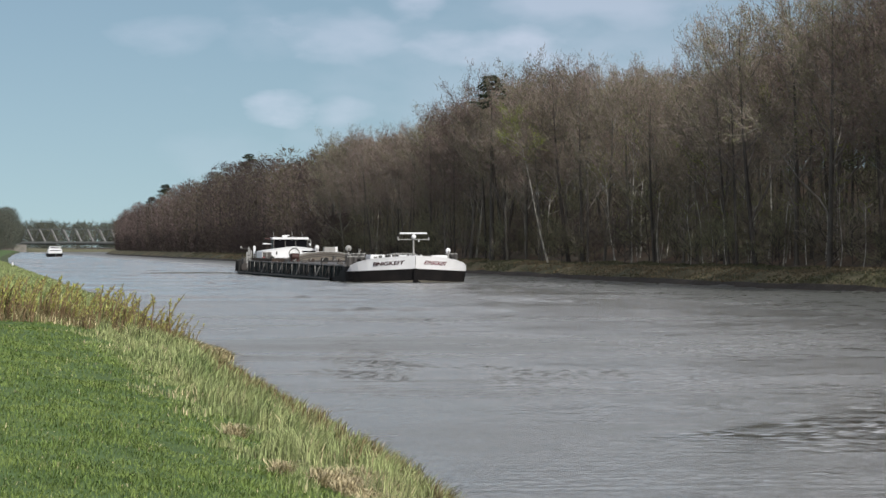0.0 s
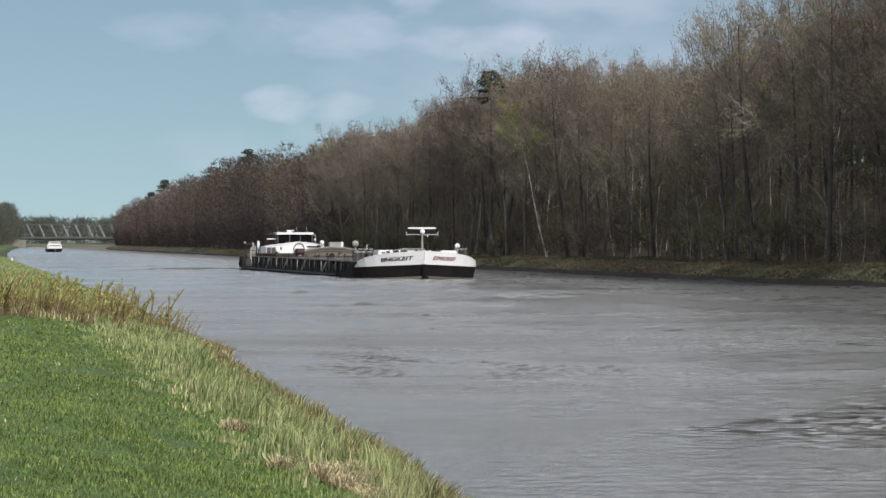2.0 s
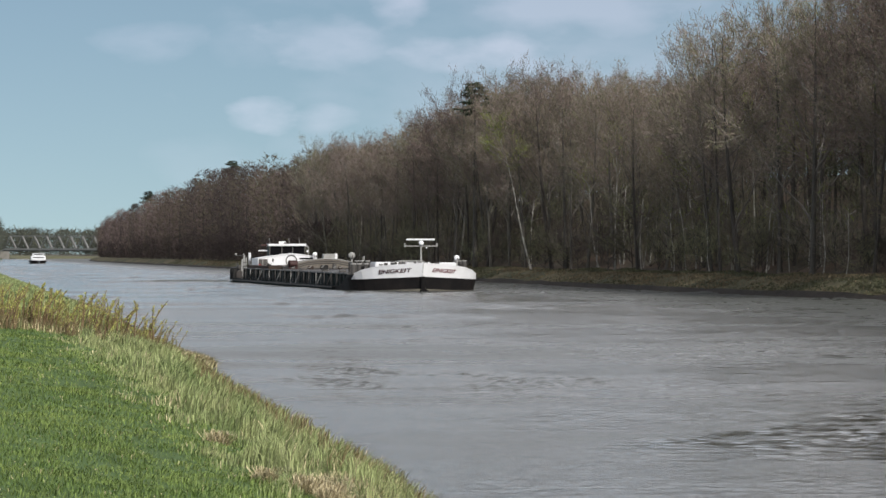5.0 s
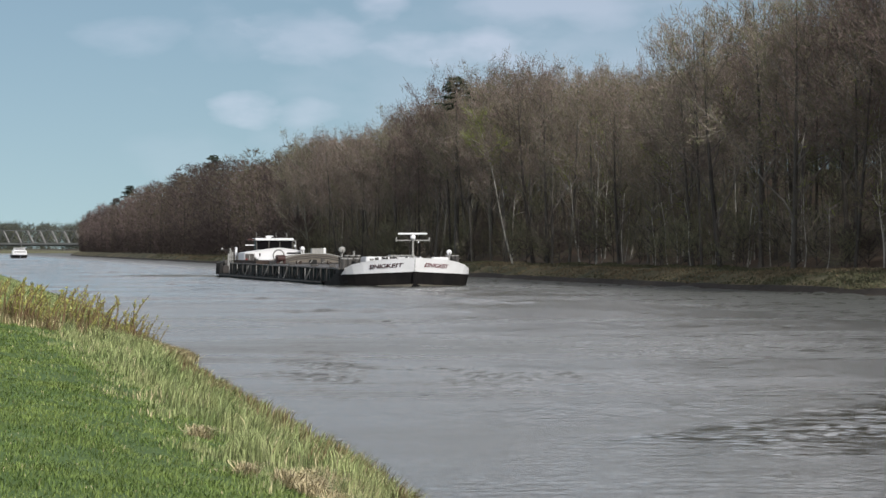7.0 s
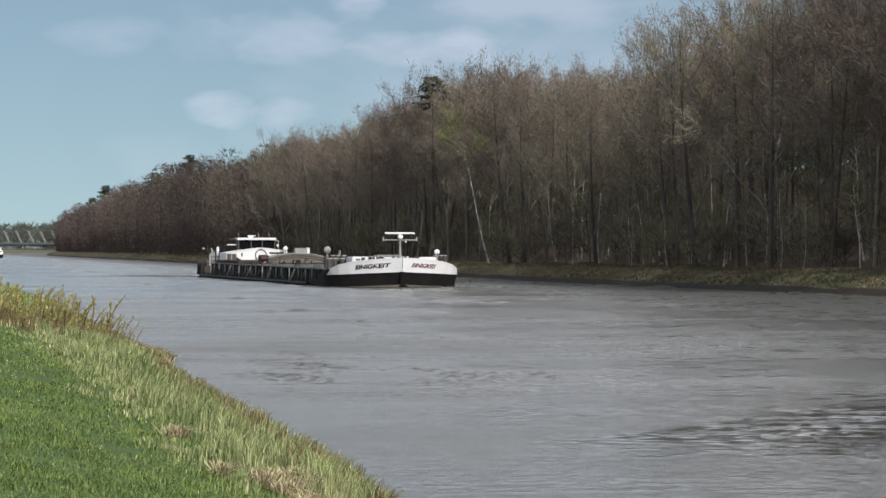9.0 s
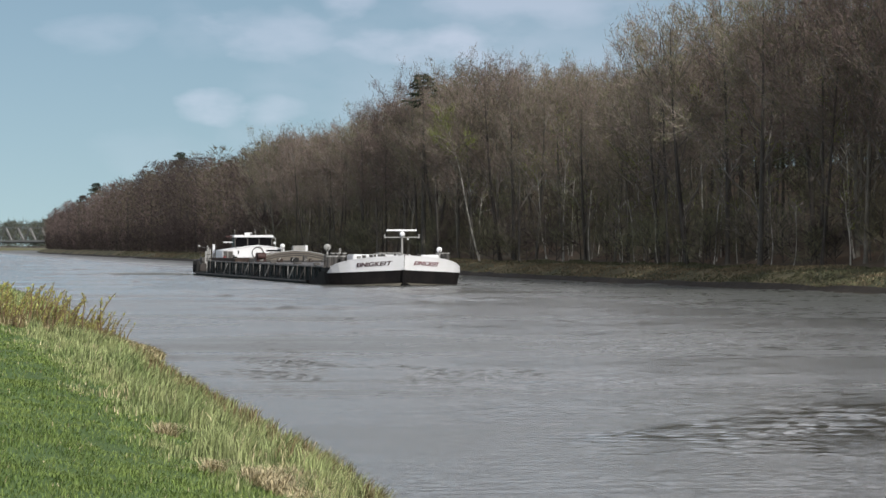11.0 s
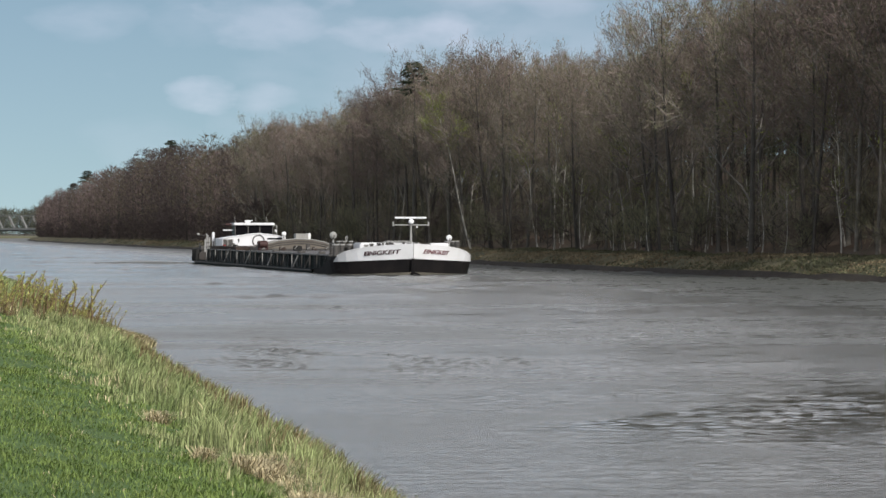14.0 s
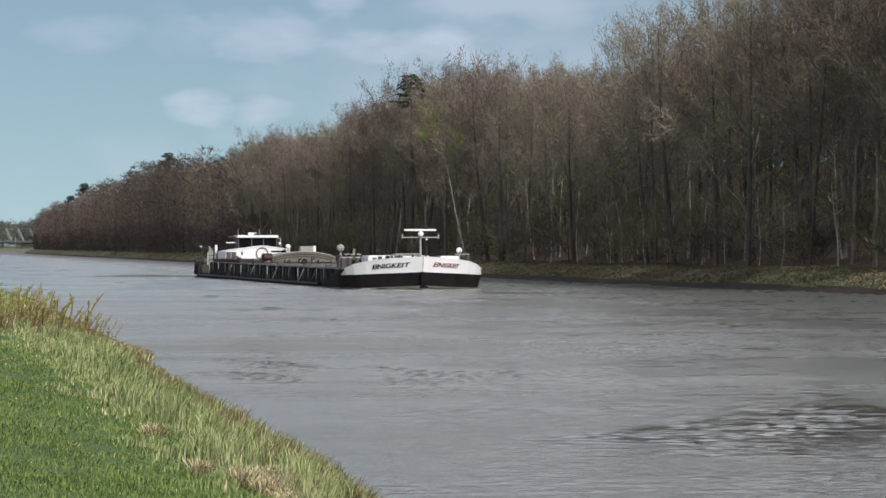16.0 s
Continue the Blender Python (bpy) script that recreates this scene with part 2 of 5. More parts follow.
DARK_STEEL = material("dark_deck_steel", (0.05, 0.048, 0.047), 0.55, second=(0.08, 0.075, 0.07), scale=1.0, fine=8)
GREY_STEEL = material("grey_steel", (0.32, 0.32, 0.31), 0.5, second=(0.24, 0.24, 0.23), scale=1.5, fine=10)
BEIGE = material("beige_hatch_cover", (0.165, 0.148, 0.125), 0.75, second=(0.115, 0.10, 0.086), scale=0.4, fine=5, bump=0.15)
MAROON = material("maroon_paint", (0.055, 0.026, 0.024), 0.6)
RED = material("red_paint", (0.22, 0.025, 0.025), 0.5)
# one maroon paint in two tones: redder for the sunlit bow side, darker for the shaded
LETTER_LIT = material("lit_lettering_paint", (0.115, 0.014, 0.022), 0.5, vary=0.1, bump=0)
LETTER_SHADED = material("lettering_paint", (0.042, 0.009, 0.013), 0.5, vary=0.1, bump=0)
TYRE = material("rubber", (0.02, 0.02, 0.02), 0.85)
BRIDGE_STEEL = material("bridge_steel", (0.075, 0.083, 0.083), 0.7, second=(0.06, 0.065, 0.065), scale=0.3, fine=2)
# paler copy of the bridge steel, painting the sun on one set of diagonals
BRIDGE_LIT = material("bridge_lit_steel", (0.24, 0.24, 0.235), 0.7, scale=0.3, fine=2)
CONCRETE = material("concrete", (0.22, 0.21, 0.19), 0.85, second=(0.15, 0.145, 0.13), scale=0.3, fine=3)


def glass_material():
    mat = bpy.data.materials.new("cabin_glass")
    mat.use_nodes = True
    p = mat.node_tree.nodes["Principled BSDF"]
    p.inputs["Base Color"].default_value = (0.006, 0.006, 0.007, 1)
    p.inputs["Roughness"].default_value, p.inputs["IOR"].default_value = 0.3, 1.35
    p.inputs["Specular IOR Level"].default_value = 0.02
    return mat


GLASS = glass_material()


# ---- mesh helpers ----
def mesh_np(name, verts, faces, mats):
    me = bpy.data.meshes.new(name)
    faces = np.asarray(faces, dtype=np.int32)
    verts = np.asarray(verts, dtype=np.float32)
    me.vertices.add(len(verts))
    me.vertices.foreach_set("co", verts.ravel())
    k = faces.shape[1]
    me.loops.add(faces.size)
    me.loops.foreach_set("vertex_index", faces.ravel())
    me.polygons.add(len(faces))
    me.polygons.foreach_set("loop_start", np.arange(0, faces.size, k, dtype=np.int32))
    for m in mats if isinstance(mats, (list, tuple)) else [mats]:
        me.materials.append(m)
    me.update(calc_edges=True)
    return me


def part(name, bm, mat, parent=None, label=""):
    me = bpy.data.meshes.new(name)
    bm.to_mesh(me)
    bm.free()
    me.materials.append(mat)
    ob = new(name, me)
    if parent:
        ob.parent = parent
    return tagged(ob, label)


def group_empty(name, at=(0, 0, 0)):
    e = new(name)
    e.empty_display_size = 0.3
    e.location = at
    return e


def box(x0, x1, y0, y1, z0, z1, bevel=0.0, bm=None):
    bm = bm or bmesh.new()
    r = bmesh.ops.create_cube(bm, size=1.0, matrix=Matrix.LocRotScale(((x0 + x1) / 2, (y0 + y1) / 2, (z0 + z1) / 2), None, (x1 - x0, y1 - y0, z1 - z0)))
    if bevel:
        es = list({e for v in r["verts"] for e in v.link_edges})
        bmesh.ops.bevel(bm, geom=es, offset=bevel, segments=2, affect="EDGES")
    return bm


def tube(a, b, r0, r1=None, n=10, bm=None):
    bm = bm or bmesh.new()
    a, b = Vector(a), Vector(b)
    r1 = r0 if r1 is None else r1
    m = Matrix.Translation((a + b) / 2) @ (b - a).to_track_quat("Z", "Y").to_matrix().to_4x4()
    bmesh.ops.create_cone(bm, cap_ends=True, segments=n, radius1=r0, radius2=r1, depth=(b - a).length, matrix=m)
    return bm


def ball(c, r, bm=None, sx=1, sy=1, sz=1):
    bm = bm or bmesh.new()
    bmesh.ops.create_uvsphere(bm, u_segments=16, v_segments=10, radius=r, matrix=Matrix.LocRotScale(c, None, (sx, sy, sz)))
    return bm


def sheet(bm, pts):
    """One quad grid from rows of points."""
    vs = [[bm.verts.new(p) for p in row] for row in pts]
    for i in range(len(vs) - 1):
        for j in range(len(vs[0]) - 1):
            bm.faces.new((vs[i][j], vs[i][j + 1], vs[i + 1][j + 1], vs[i + 1][j]))
    return vs


# ---- ground, canal ----
def near_shore(y):
    base = float(np.interp(y, [30, 38, 46, 61, 79, 100, 140, 180, 225, 270, 370, 480, 700, 1000, 1470, 1530, 2500], [5.75, 6.1, 6.4, 6.55, 7.1, 7.75, 8.4, 8.85, 9.2, 9.5, 10.1, 10.9, 15.5, 24.0, 39.5, 112.0, 112.0]))
    return base + 0.12 * math.sin(y * 0.11) * (1 if y < 400 else 0)


def far_shore(y):
    return 57.5 + (34.0 * ((y - 950.0) / 520.0) ** 1.6 if y > 950 else 0.0) + (0.0006 * (240 - y) ** 2 if 100 < y < 240 else (11.8 if y <= 100 else 0.0))


def near_height(d):
    """Height of the lawn bank d metres landward of the water's edge."""
    return float(np.interp(d, [-6, 0, 0.5, 1.6, 3.4, 5, 9, 30, 200], [-2.5, -0.02, 0.12, 0.42, 0.74, 0.90, 1.06, 1.3, 2.0]))


def ragged(y, d):
    """How far the trodden, crumbling edge strays from the shoreline."""
    return (noise.noise((0.0, y * 0.5, 7.0)) * 0.20 + noise.noise((0.0, y * 1.7, 8.0)) * 0.14) * max(0.0, min(1.0, 1.2 - 0.6 * d)) + 0.22 * math.exp(-((y - 36.9) / 0.45) ** 2 - d * d) + 0.3 * math.exp(-((y - 76.0) / 1.1) ** 2 - d * d) if d >= -0.3 else 0.0


def far_height(d):
    return float(np.interp(d, [-6, 0, 0.5, 2.2, 3.5, 7, 14, 22, 32, 50, 90, 400], [-2.5, -0.02, 0.35, 1.05, 1.25, 1.5, 3.6, 7.0, 10.5, 12.5, 12.5, 12.0]))


def make_ground():
    ys = list(np.arange(-200, 0, 20)) + list(np.arange(0, 20, 2.0)) + list(np.arange(20, 90, 0.35)) + list(np.arange(90, 160, 1.0)) + list(np.arange(160, 500, 4.0)) + list(np.arange(500, 1500, 12)) + list(np.arange(1500, 2300, 60)) + [2500, 3000, 3800, 4800]
    nd = [2500, 600, 200, 80, 40, 20, 12, 9, 7.5, 6.2, 5, 4.2, 3.4, 2.5, 1.6, 1.0, 0.5, 0.2, 0, -1.5, -6]
    fd = [-6, -1.5, 0, 0.25, 0.5, 1.0, 1.6, 2.2, 2.8, 3.5, 4.5, 6, 8, 12, 18, 25, 35, 45, 60, 90, 180, 400, 2500]
    verts, faces, idx = [], [], []
    for y in ys:
        ns, fs = near_shore(y), far_shore(y)
        end = 1.0 if y < 2300 else 0.0
        for d in nd:
            w = noise.noise((d * 0.5, y * 0.22, 1.0)) * 0.10 + noise.noise((d * 1.4, y * 0.9, 4.0)) * 0.03
            edge = ragged(y, d)
            z = near_height(d) + (w if d > 0.3 else w * 0.2)
            verts.append((ns - d + edge, y, z if end else 1.0))
        for d in fd:
            w = noise.noise((d * 0.3, y * 0.15, 11.0)) * (0.22 if d > 0.2 else 0.06) + noise.noise((d * 0.06, y * 0.02, 3.0)) * (1.2 if d > 12 else 0)
            verts.append((fs + d + noise.noise((0, y * 0.3, 17.0)) * 0.4, y, far_height(d) + w if end else 1.0))
    k = len(nd) + len(fd)
    for i in range(len(ys) - 1):
        for j in range(k - 1):
            faces.append((i * k + j, i * k + j + 1, (i + 1) * k + j + 1, (i + 1) * k + j))
            if j < len(nd) - 1:
                d = (nd[j] + nd[j + 1]) / 2
                idx.append(7 if d < 0 else 6 if d >= 30 or ys[i] > 1400 else 0 if d > 1.9 else 1 if d > 0.9 or ys[i] > 250 else 2)
            elif j == len(nd) - 1:
                idx.append(7)
            else:
                jj = j - len(nd)
                d = (fd[jj] + fd[jj + 1]) / 2
                idx.append(7 if d < 0 else 3 if d < 0.5 else 4 if d < 7 else 5 if d < 300 else 6)
    me = mesh_np("ground", verts, faces, [LAWN, VERGE, MUD, RIPRAP, FAR_BANK, LITTER, FIELD, BED])
    me.polygons.foreach_set("material_index", np.array(idx, dtype=np.int32))
    me.polygons.foreach_set("use_smooth", np.ones(len(faces), dtype=bool))
    tagged(new("ground", me), "grassy canal banks with mown lawn and wooded far slope", "ground", kind="structure")


def make_water():
    """Real waves where they can be told apart, a flat sheet beyond."""
    rs = np.random.RandomState(14)

    def wave_set(lo, hi, n, slope, spread):
        wl = np.exp(rs.uniform(math.log(lo), math.log(hi), n))
        ang = rs.normal(1.5, spread, n)
        k = math.tau / wl
        amp = slope * math.sqrt(2.0 / n) / k
        return [(np.cos(q) * w, np.sin(q) * w, ph, a) for q, w, ph, a in zip(ang, k, rs.uniform(0, math.tau, n), amp)]

    ripples, ruffle = wave_set(0.40, 0.9, 30, 0.03, 0.9), wave_set(0.26, 0.50, 36, 0.085, 0.9)
    wavelets, chop, swell, roll = wave_set(0.5, 1.0, 30, 0.045, 0.9), wave_set(1.1, 2.3, 30, 0.05, 0.9), wave_set(2.4, 5.0, 20, 0.07, 0.8), wave_set(7.0, 14.0, 14, 0.025, 0.6)

    def ramp(v, a, b):
        u = np.clip((v - a) / (b - a), 0, 1)
        return u * u * (3 - 2 * u)

    def height(X, Y, waves):
        h = np.zeros_like(X)
        for i, (kx, ky, ph, a) in enumerate(waves):
            h += a * np.sin(kx * X + ky * Y + ph + 0.8 * np.sin(0.31 * X + 0.23 * Y + i))
        gust = 0.9 + 0.38 * np.sin(X * 0.12 + Y * 0.05 + 1.0) * np.sin(Y * 0.17 + 0.9 * np.sin(X * 0.11)) + 0.3 * np.sin(X * 0.27 - Y * 0.41) * np.sin(Y * 0.37 + X * 0.11)
        h = np.maximum(gust, 0.3) * (h + 0.3 * np.abs(h))
        lane = np.sin(X * 0.33 + 0.07 * Y + 1.2 * np.sin(Y * 0.11)) * np.sin(Y * 0.19 - 0.12 * X + 0.8) + 0.5 * np.sin(X * 0.71 - Y * 0.37) * np.sin(Y * 0.43 + 2.0)
        if waves is wavelets or waves is chop:
            # rougher patches between smooth lanes
            h *= 0.6 + 2.2 * np.clip(lane, 0, 1) + 1.2 * np.clip((X - 42) / 12, 0, 1)
        if waves is ripples:
            small = np.zeros_like(X)
            for i, (kx, ky, ph, a) in enumerate(ruffle):
                small += a * np.sin(kx * X + ky * Y + ph + 0.5 * np.sin(0.4 * X + 0.5 * Y + i))
            # a cat's paw of ruffled water with a sharp upwind edge, thinning out downwind
            u, v = 0.66 * (X - 15) + 0.75 * (Y - 47), 0.75 * (X - 15) - 0.66 * (Y - 47)
            v = v + 0.5 * np.sin(u * 1.3) + 0.35 * np.sin(u * 3.1 + 1.0)
            paw = ramp(v, -1.5, -0.8) * ramp(v, 7.0, 1.5) * ramp(u, -7.5, -3.0) * ramp(u, 9.0, 5.0)
            broken = 0.55 + 0.45 * np.sin(X * 1.1 + Y * 0.8) * np.sin(Y * 1.9 - X * 0.5)
            low = ramp(Y, 47.0, 36.0) * ramp(X - 0.2 * Y, -1.0, 3.0) * (0.55 + 0.5 * np.sin(X * 0.8 + Y * 0.3) * np.sin(Y * 0.7 - X * 0.3))
            # dark rough patches further out
            speck = 0.5 + 0.5 * np.sin(X * 1.3 + Y * 0.21) * np.sin(Y * 0.45 - X * 0.3)
            patchy = 5.0 * speck * np.exp(-((X - 11.0) / 3.6) ** 2 - ((Y - 72) / 13.0) ** 2) + 2.6 * np.clip(lane - 0.1, 0, 1) * ramp(Y, 48.0, 58.0)
            h += small * (paw * broken + low * (1 - paw) + patchy)
        return h

    V, F, off = [], [], 0
    for x0, x1, y0, y1, c, waves in ((4.0, 24.0, 31.0, 64.0, 0.082, ripples), (4.0, 24.0, 62.0, 100.0, 0.115, ripples), (21.0, 50.0, 61.0, 100.0, 0.18, wavelets), (4.0, 50.0, 98.0, 126.0, 0.2, wavelets), (47.0, 67.0, 61.0, 126.0, 0.5, chop), (4.0, 67.0, 122.0, 280.0, 0.5, chop), (21.0, 67.0, 31.0, 64.0, 0.45, chop), (4.0, 67.0, 272.0, 700.0, 0.95, swell), (4.0, 100.0, 680.0, 1440.0, 2.6, roll)):
        xs, ys = np.arange(x0, x1 + c * 0.9, c), np.arange(y0, y1 + c * 0.9, c)
        X, Y = np.meshgrid(xs, ys)
        # the rim of each stretch dips under its neighbour
        rim = np.minimum(np.minimum(Y - y0, ys[-1] - Y), X - x0 if x0 > 10 else 9.0)
        Z = height(X, Y, waves) - 0.06 - 0.35 * np.clip(1 - rim / (2.5 * c + 0.8), 0, 1)
        V.append(np.stack([X, Y, Z], -1).reshape(-1, 3))
        i, j = np.meshgrid(np.arange(len(ys) - 1), np.arange(len(xs) - 1), indexing="ij")
        q = (i * len(xs) + j).ravel() + off
        F.append(np.stack([q, q + 1, q + 1 + len(xs), q + len(xs)], 1))
        off += len(V[-1])
    for x0, x1, y0, y1 in ((-60, 4.05, -150, 2600), (66.9, 300, -150, 700), (99.9, 300, 700, 2600), (4, 67, -150, 32.0), (4, 100, 1439, 2600)):
        V.append(np.array([(x0, y0, 0), (x1, y0, 0), (x1, y1, 0), (x0, y1, 0)], dtype=float))
        F.append(np.array([[off, off + 1, off + 2, off + 3]]))
        off += 4
    F = np.concatenate(F)
    me = mesh_np("water", np.concatenate(V), F, [WATER])
    me.polygons.foreach_set("use_smooth", np.ones(len(F), dtype=bool))
    return tagged(new("water", me), "grey rippled canal water with wind streaks", "water", kind="structure")


make_ground()
water = make_water()


# ---- the barge ----
def half_beam(s):
    """Half breadth at deck, s metres aft of the stem."""
    if s < 6.5:
        return 0.05 + 5.45 * (1 - (1 - s / 6.5) ** 2.6)
    if s > 101:
        return 5.5 - 1.4 * ((s - 101) / 6.0) ** 2
    return 5.5


def bow_top(s):
    return float(np.interp(s, [0, 1.3, 2.3, 3.2, 4.0, 6.0], [2.14, 1.98, 1.80, 1.56, 1.26, 1.2]))


def bow_band(s):
    """Height where black gives way to white."""
    return float(np.interp(s, [0, 1.3, 3.2, 6.5], [1.10, 0.99, 0.88, 0.80]))


def hull_strip(bm, ss, lo, hi, side, lo_in=0.0, hi_in=0.0):
    rows = []
    for k in range(4):
        u = k / 3
        row = []
        for s in ss:
            z0, z1 = lo(s), hi(s)
            inset = lo_in + (hi_in - lo_in) * u
            rake = 0.35 * (1 - min(s, 6) / 6)
            b = max(half_beam(max(0.0, s)) - inset * (1.0 - 0.6 * min(1, s / 8)), 0.02)
            z = z0 + (z1 - z0) * u
            row.append((side * b, s + rake * (2.1 - z) / 2.1, z))
        rows.append(row)
    sheet(bm, rows if side > 0 else [r[::-1] for r in rows])


def lettering(parent, side):
    """The ship's name in slanted capitals, laid on the curved bow."""
    cu = bpy.data.curves.new("lettering", "FONT")
    cu.body, cu.size, cu.extrude, cu.offset, cu.shear = "EINIGKEIT", 1.0, 0.02, 0.009, 0.3
    tmp = new("lettering_text", cu)
    bpy.context.view_layer.update()
    me = bpy.data.meshes.new_from_object(tmp.evaluated_get(bpy.context.evaluated_depsgraph_get()))
    bpy.data.objects.remove(tmp)
    xs = [v.co.x for v in me.vertices]
    x0, x1 = min(xs), max(xs)
    for v in me.vertices:
        u = (v.co.x - x0) / (x1 - x0)
        s = 0.40 + (1.30 if side > 0 else 1.60) * (u if side > 0 else 1 - u)
        z = float(np.interp(s, [0.4, 2.0], [1.48, 1.30])) + 0.32 * v.co.y / 0.72
        k = (z - bow_band(s)) / (bow_top(s) - bow_band(s))
        b = half_beam(s) - 0.2 * (1 - 0.6 * min(1, s / 8)) * (1 - k)
        off = 0.03 + v.co.z * 0.5
        v.co = (side * (b + off), s + 0.35 * (1 - min(s, 6) / 6) * (2.1 - z) / 2.1 - off * 0.9, z)
    me.materials.clear()
    me.materials.append(LETTER_LIT if side > 0 else LETTER_SHADED)
    ob = new("lettering", me)
    ob.parent = parent
    tagged(ob, "slanted capital letters of the ship's name, painted redder as sunlit" if side > 0 else "slanted capital letters of the ship's name, painted darker as shaded")


def make_barge():
    ship = group_empty("cargo_barge")
    tagged(ship, "long loaded cargo barge, black hull, white bow band and wheelhouse", "barge")
    bow_s = [0, 0.25, 0.6, 1.1, 1.7, 2.4, 3.2, 4.0]
    full = [0, 0.25, 0.6, 1.1, 1.7, 2.4, 3.2, 4.0, 4.7, 5.6, 7.0, 9, 11, 13.5]
    bm = bmesh.new()
    for side in (1, -1):
        hull_strip(bm, full, lambda s: -0.5, lambda s: bow_band(s) if s <= 4.7 else float(np.interp(s, [5.6, 7.5, 9.5, 13.5], [1.0, 0.9, 0.3, 0.25])), side, 0.75, 0.2)
    part("bow_hull", bm, BLACK, ship, "glossy black lower bow plating")
    part("stem_bar", tube((0, 0.62, -0.5), (0, 0.16, 1.11), 0.16, n=8), BLACK, ship)
    bm = bmesh.new()
    for side in (1, -1):
        hull_strip(bm, bow_s, lambda s: bow_band(s) + 0.001, bow_top, side, 0.2, 0.0)
        # slanted after end of the band
        v = [bm.verts.new(p) for p in ((side * (half_beam(4.0) - 0.14), 4.07, bow_band(4.0)), (side * (half_beam(4.7) - 0.10), 4.75, bow_band(4.7)), (side * half_beam(4.0), 4.01, bow_top(4.0)))]
        bm.faces.new(v if side > 0 else v[::-1])
    bulwark = part("bulwark", bm, WHITE, ship, "white painted bow bulwark with dark name lettering")
    for side in (1, -1):
        lettering(bulwark, side)
        bm = bmesh.new()
        hull_strip(bm, bow_s, lambda s: bow_top(s), lambda s: bow_top(s) + 0.07, side, -0.04, -0.04)
        hull_strip(bm, bow_s, lambda s: bow_top(s) + 0.07, lambda s: bow_top(s) + 0.0701, side, -0.04, 0.25)
        part("rail_cap", bm, WHITE, bulwark)
        bm = bmesh.new()
        hull_strip(bm, bow_s, lambda s: bow_band(s), lambda s: bow_top(s) + 0.07, side, 0.4, 0.25)
        part("inner_plating", bm, WHITE, bulwark)
    for side in (1, -1):
        bm = bmesh.new()
        ss = [4.05, 4.8, 6.0, 7.5, 8.5, 9.5]
        rows = [[(side * (half_beam(s) - 0.30), s, 0.2 + (float(np.interp(s, [4.05, 7.5, 9.5], [1.28, 1.2, 0.35])) - 0.2) * u) for s in ss] for u in (0, 0.5, 1)]
        sheet(bm, rows if side > 0 else [r[::-1] for r in rows])
        part("shoulder_plate", bm, BLACK, ship, "black shoulder plating abaft the white band")
    # foredeck
    bm = bmesh.new()
    ss = [0.5, 1, 2, 3, 4, 5.5, 7, 9, 13.4]
    sheet(bm, [[(-half_beam(s) + 0.45, s + 0.2, 1.08) for s in ss], [(half_beam(s) - 0.45, s + 0.2, 1.08) for s in ss]])
    part("foredeck", bm, DARK_STEEL, ship, "dark steel foredeck")
    part("forecastle", box(-3.1, 1.5, 5.4, 8.6, 1.08, 2.26, 0.08), WHITE, ship, "low white forecastle hatch")
    part("forecastle_hatch", box(-1.1, 0.9, 5.3, 6.6, 2.30, 2.40, 0.03), GREY_STEEL, ship)
    part("forecastle_locker", box(2.35, 3.7, 5.6, 7.2, 1.08, 2.22, 0.05), WHITE, ship)
    # low hull sides and deck
    sides = [13.5, 20, 35, 50, 65, 80, 97, 101, 103, 105, 106, 107]
    bm = bmesh.new()
    for side in (1, -1):
        rows = [[(side * half_beam(s), s, z) for s in sides] for z in (-0.6, 0.05, 0.24)]
        sheet(bm, rows if side > 0 else [r[::-1] for r in rows])
        rows = [[(side * half_beam(s), s, 0.24) for s in sides], [(side * (half_beam(s) - 0.85), s, 0.25) for s in sides]]
        sheet(bm, rows if side > 0 else [r[::-1] for r in rows])
    sheet(bm, [[(-half_beam(107), 107, z), (half_beam(107), 107, z)] for z in (1.2, 0.25, -0.6)])
    sheet(bm, [[(-4.65, s, 0.251), (4.65, s, 0.251)] for s in (95, 100, 104, 107)])
    part("side_hull", bm, GREEN_STEEL, ship, "low green-grey hull side close to the water")
    bm = bmesh.new()
    for side in (1, -1):
        box(min(side * 5.51, side * 5.61), max(side * 5.51, side * 5.61), 13.5, 101, 0.10, 0.20, 0, bm)
    part("rubbing_strake", bm, RUST_BLACK, ship)
    # cargo hold coaming with ribs
    bm = bmesh.new()
    for side in (1, -1):
        a, b = sorted((side * 4.55, side * 4.65))
        box(a, b, 8.4, 96, 0.24, 1.22, 0, bm)
    box(-4.55, 4.55, 11.2, 11.3, 0.24, 1.22, 0, bm)
    coaming = part("hold_coaming", bm, GREEN_STEEL, ship, "dark green-grey ribbed hold coaming")
    bm = bmesh.new()
    for side in (1, -1):
        a, b = sorted((side * 4.5, side * 4.97))
        box(a, b, 8.4, 96, 1.22, 1.32, 0.02, bm)
    box(-4.5, 4.5, 11.1, 11.4, 1.22, 1.32, 0, bm)
    part("coaming_rail", bm, DARK_STEEL, coaming, "dark rail along the coaming")
    rib = box(-0.06, 0.12, -0.06, 0.06, 0.25, 1.22)
    first = part("rib", rib, RIB_STEEL, coaming)
    first.location = (-4.74, 9.6, 0)
    rnd = random.Random(5)
    for side in (-1, 1):
        y = 9.6
        while y < 95.5:
            y += 2.3 + rnd.uniform(-0.5, 0.5)
            o = new("rib", first.data)
            o.parent = coaming
            o.location = (side * 4.74, y, 0)
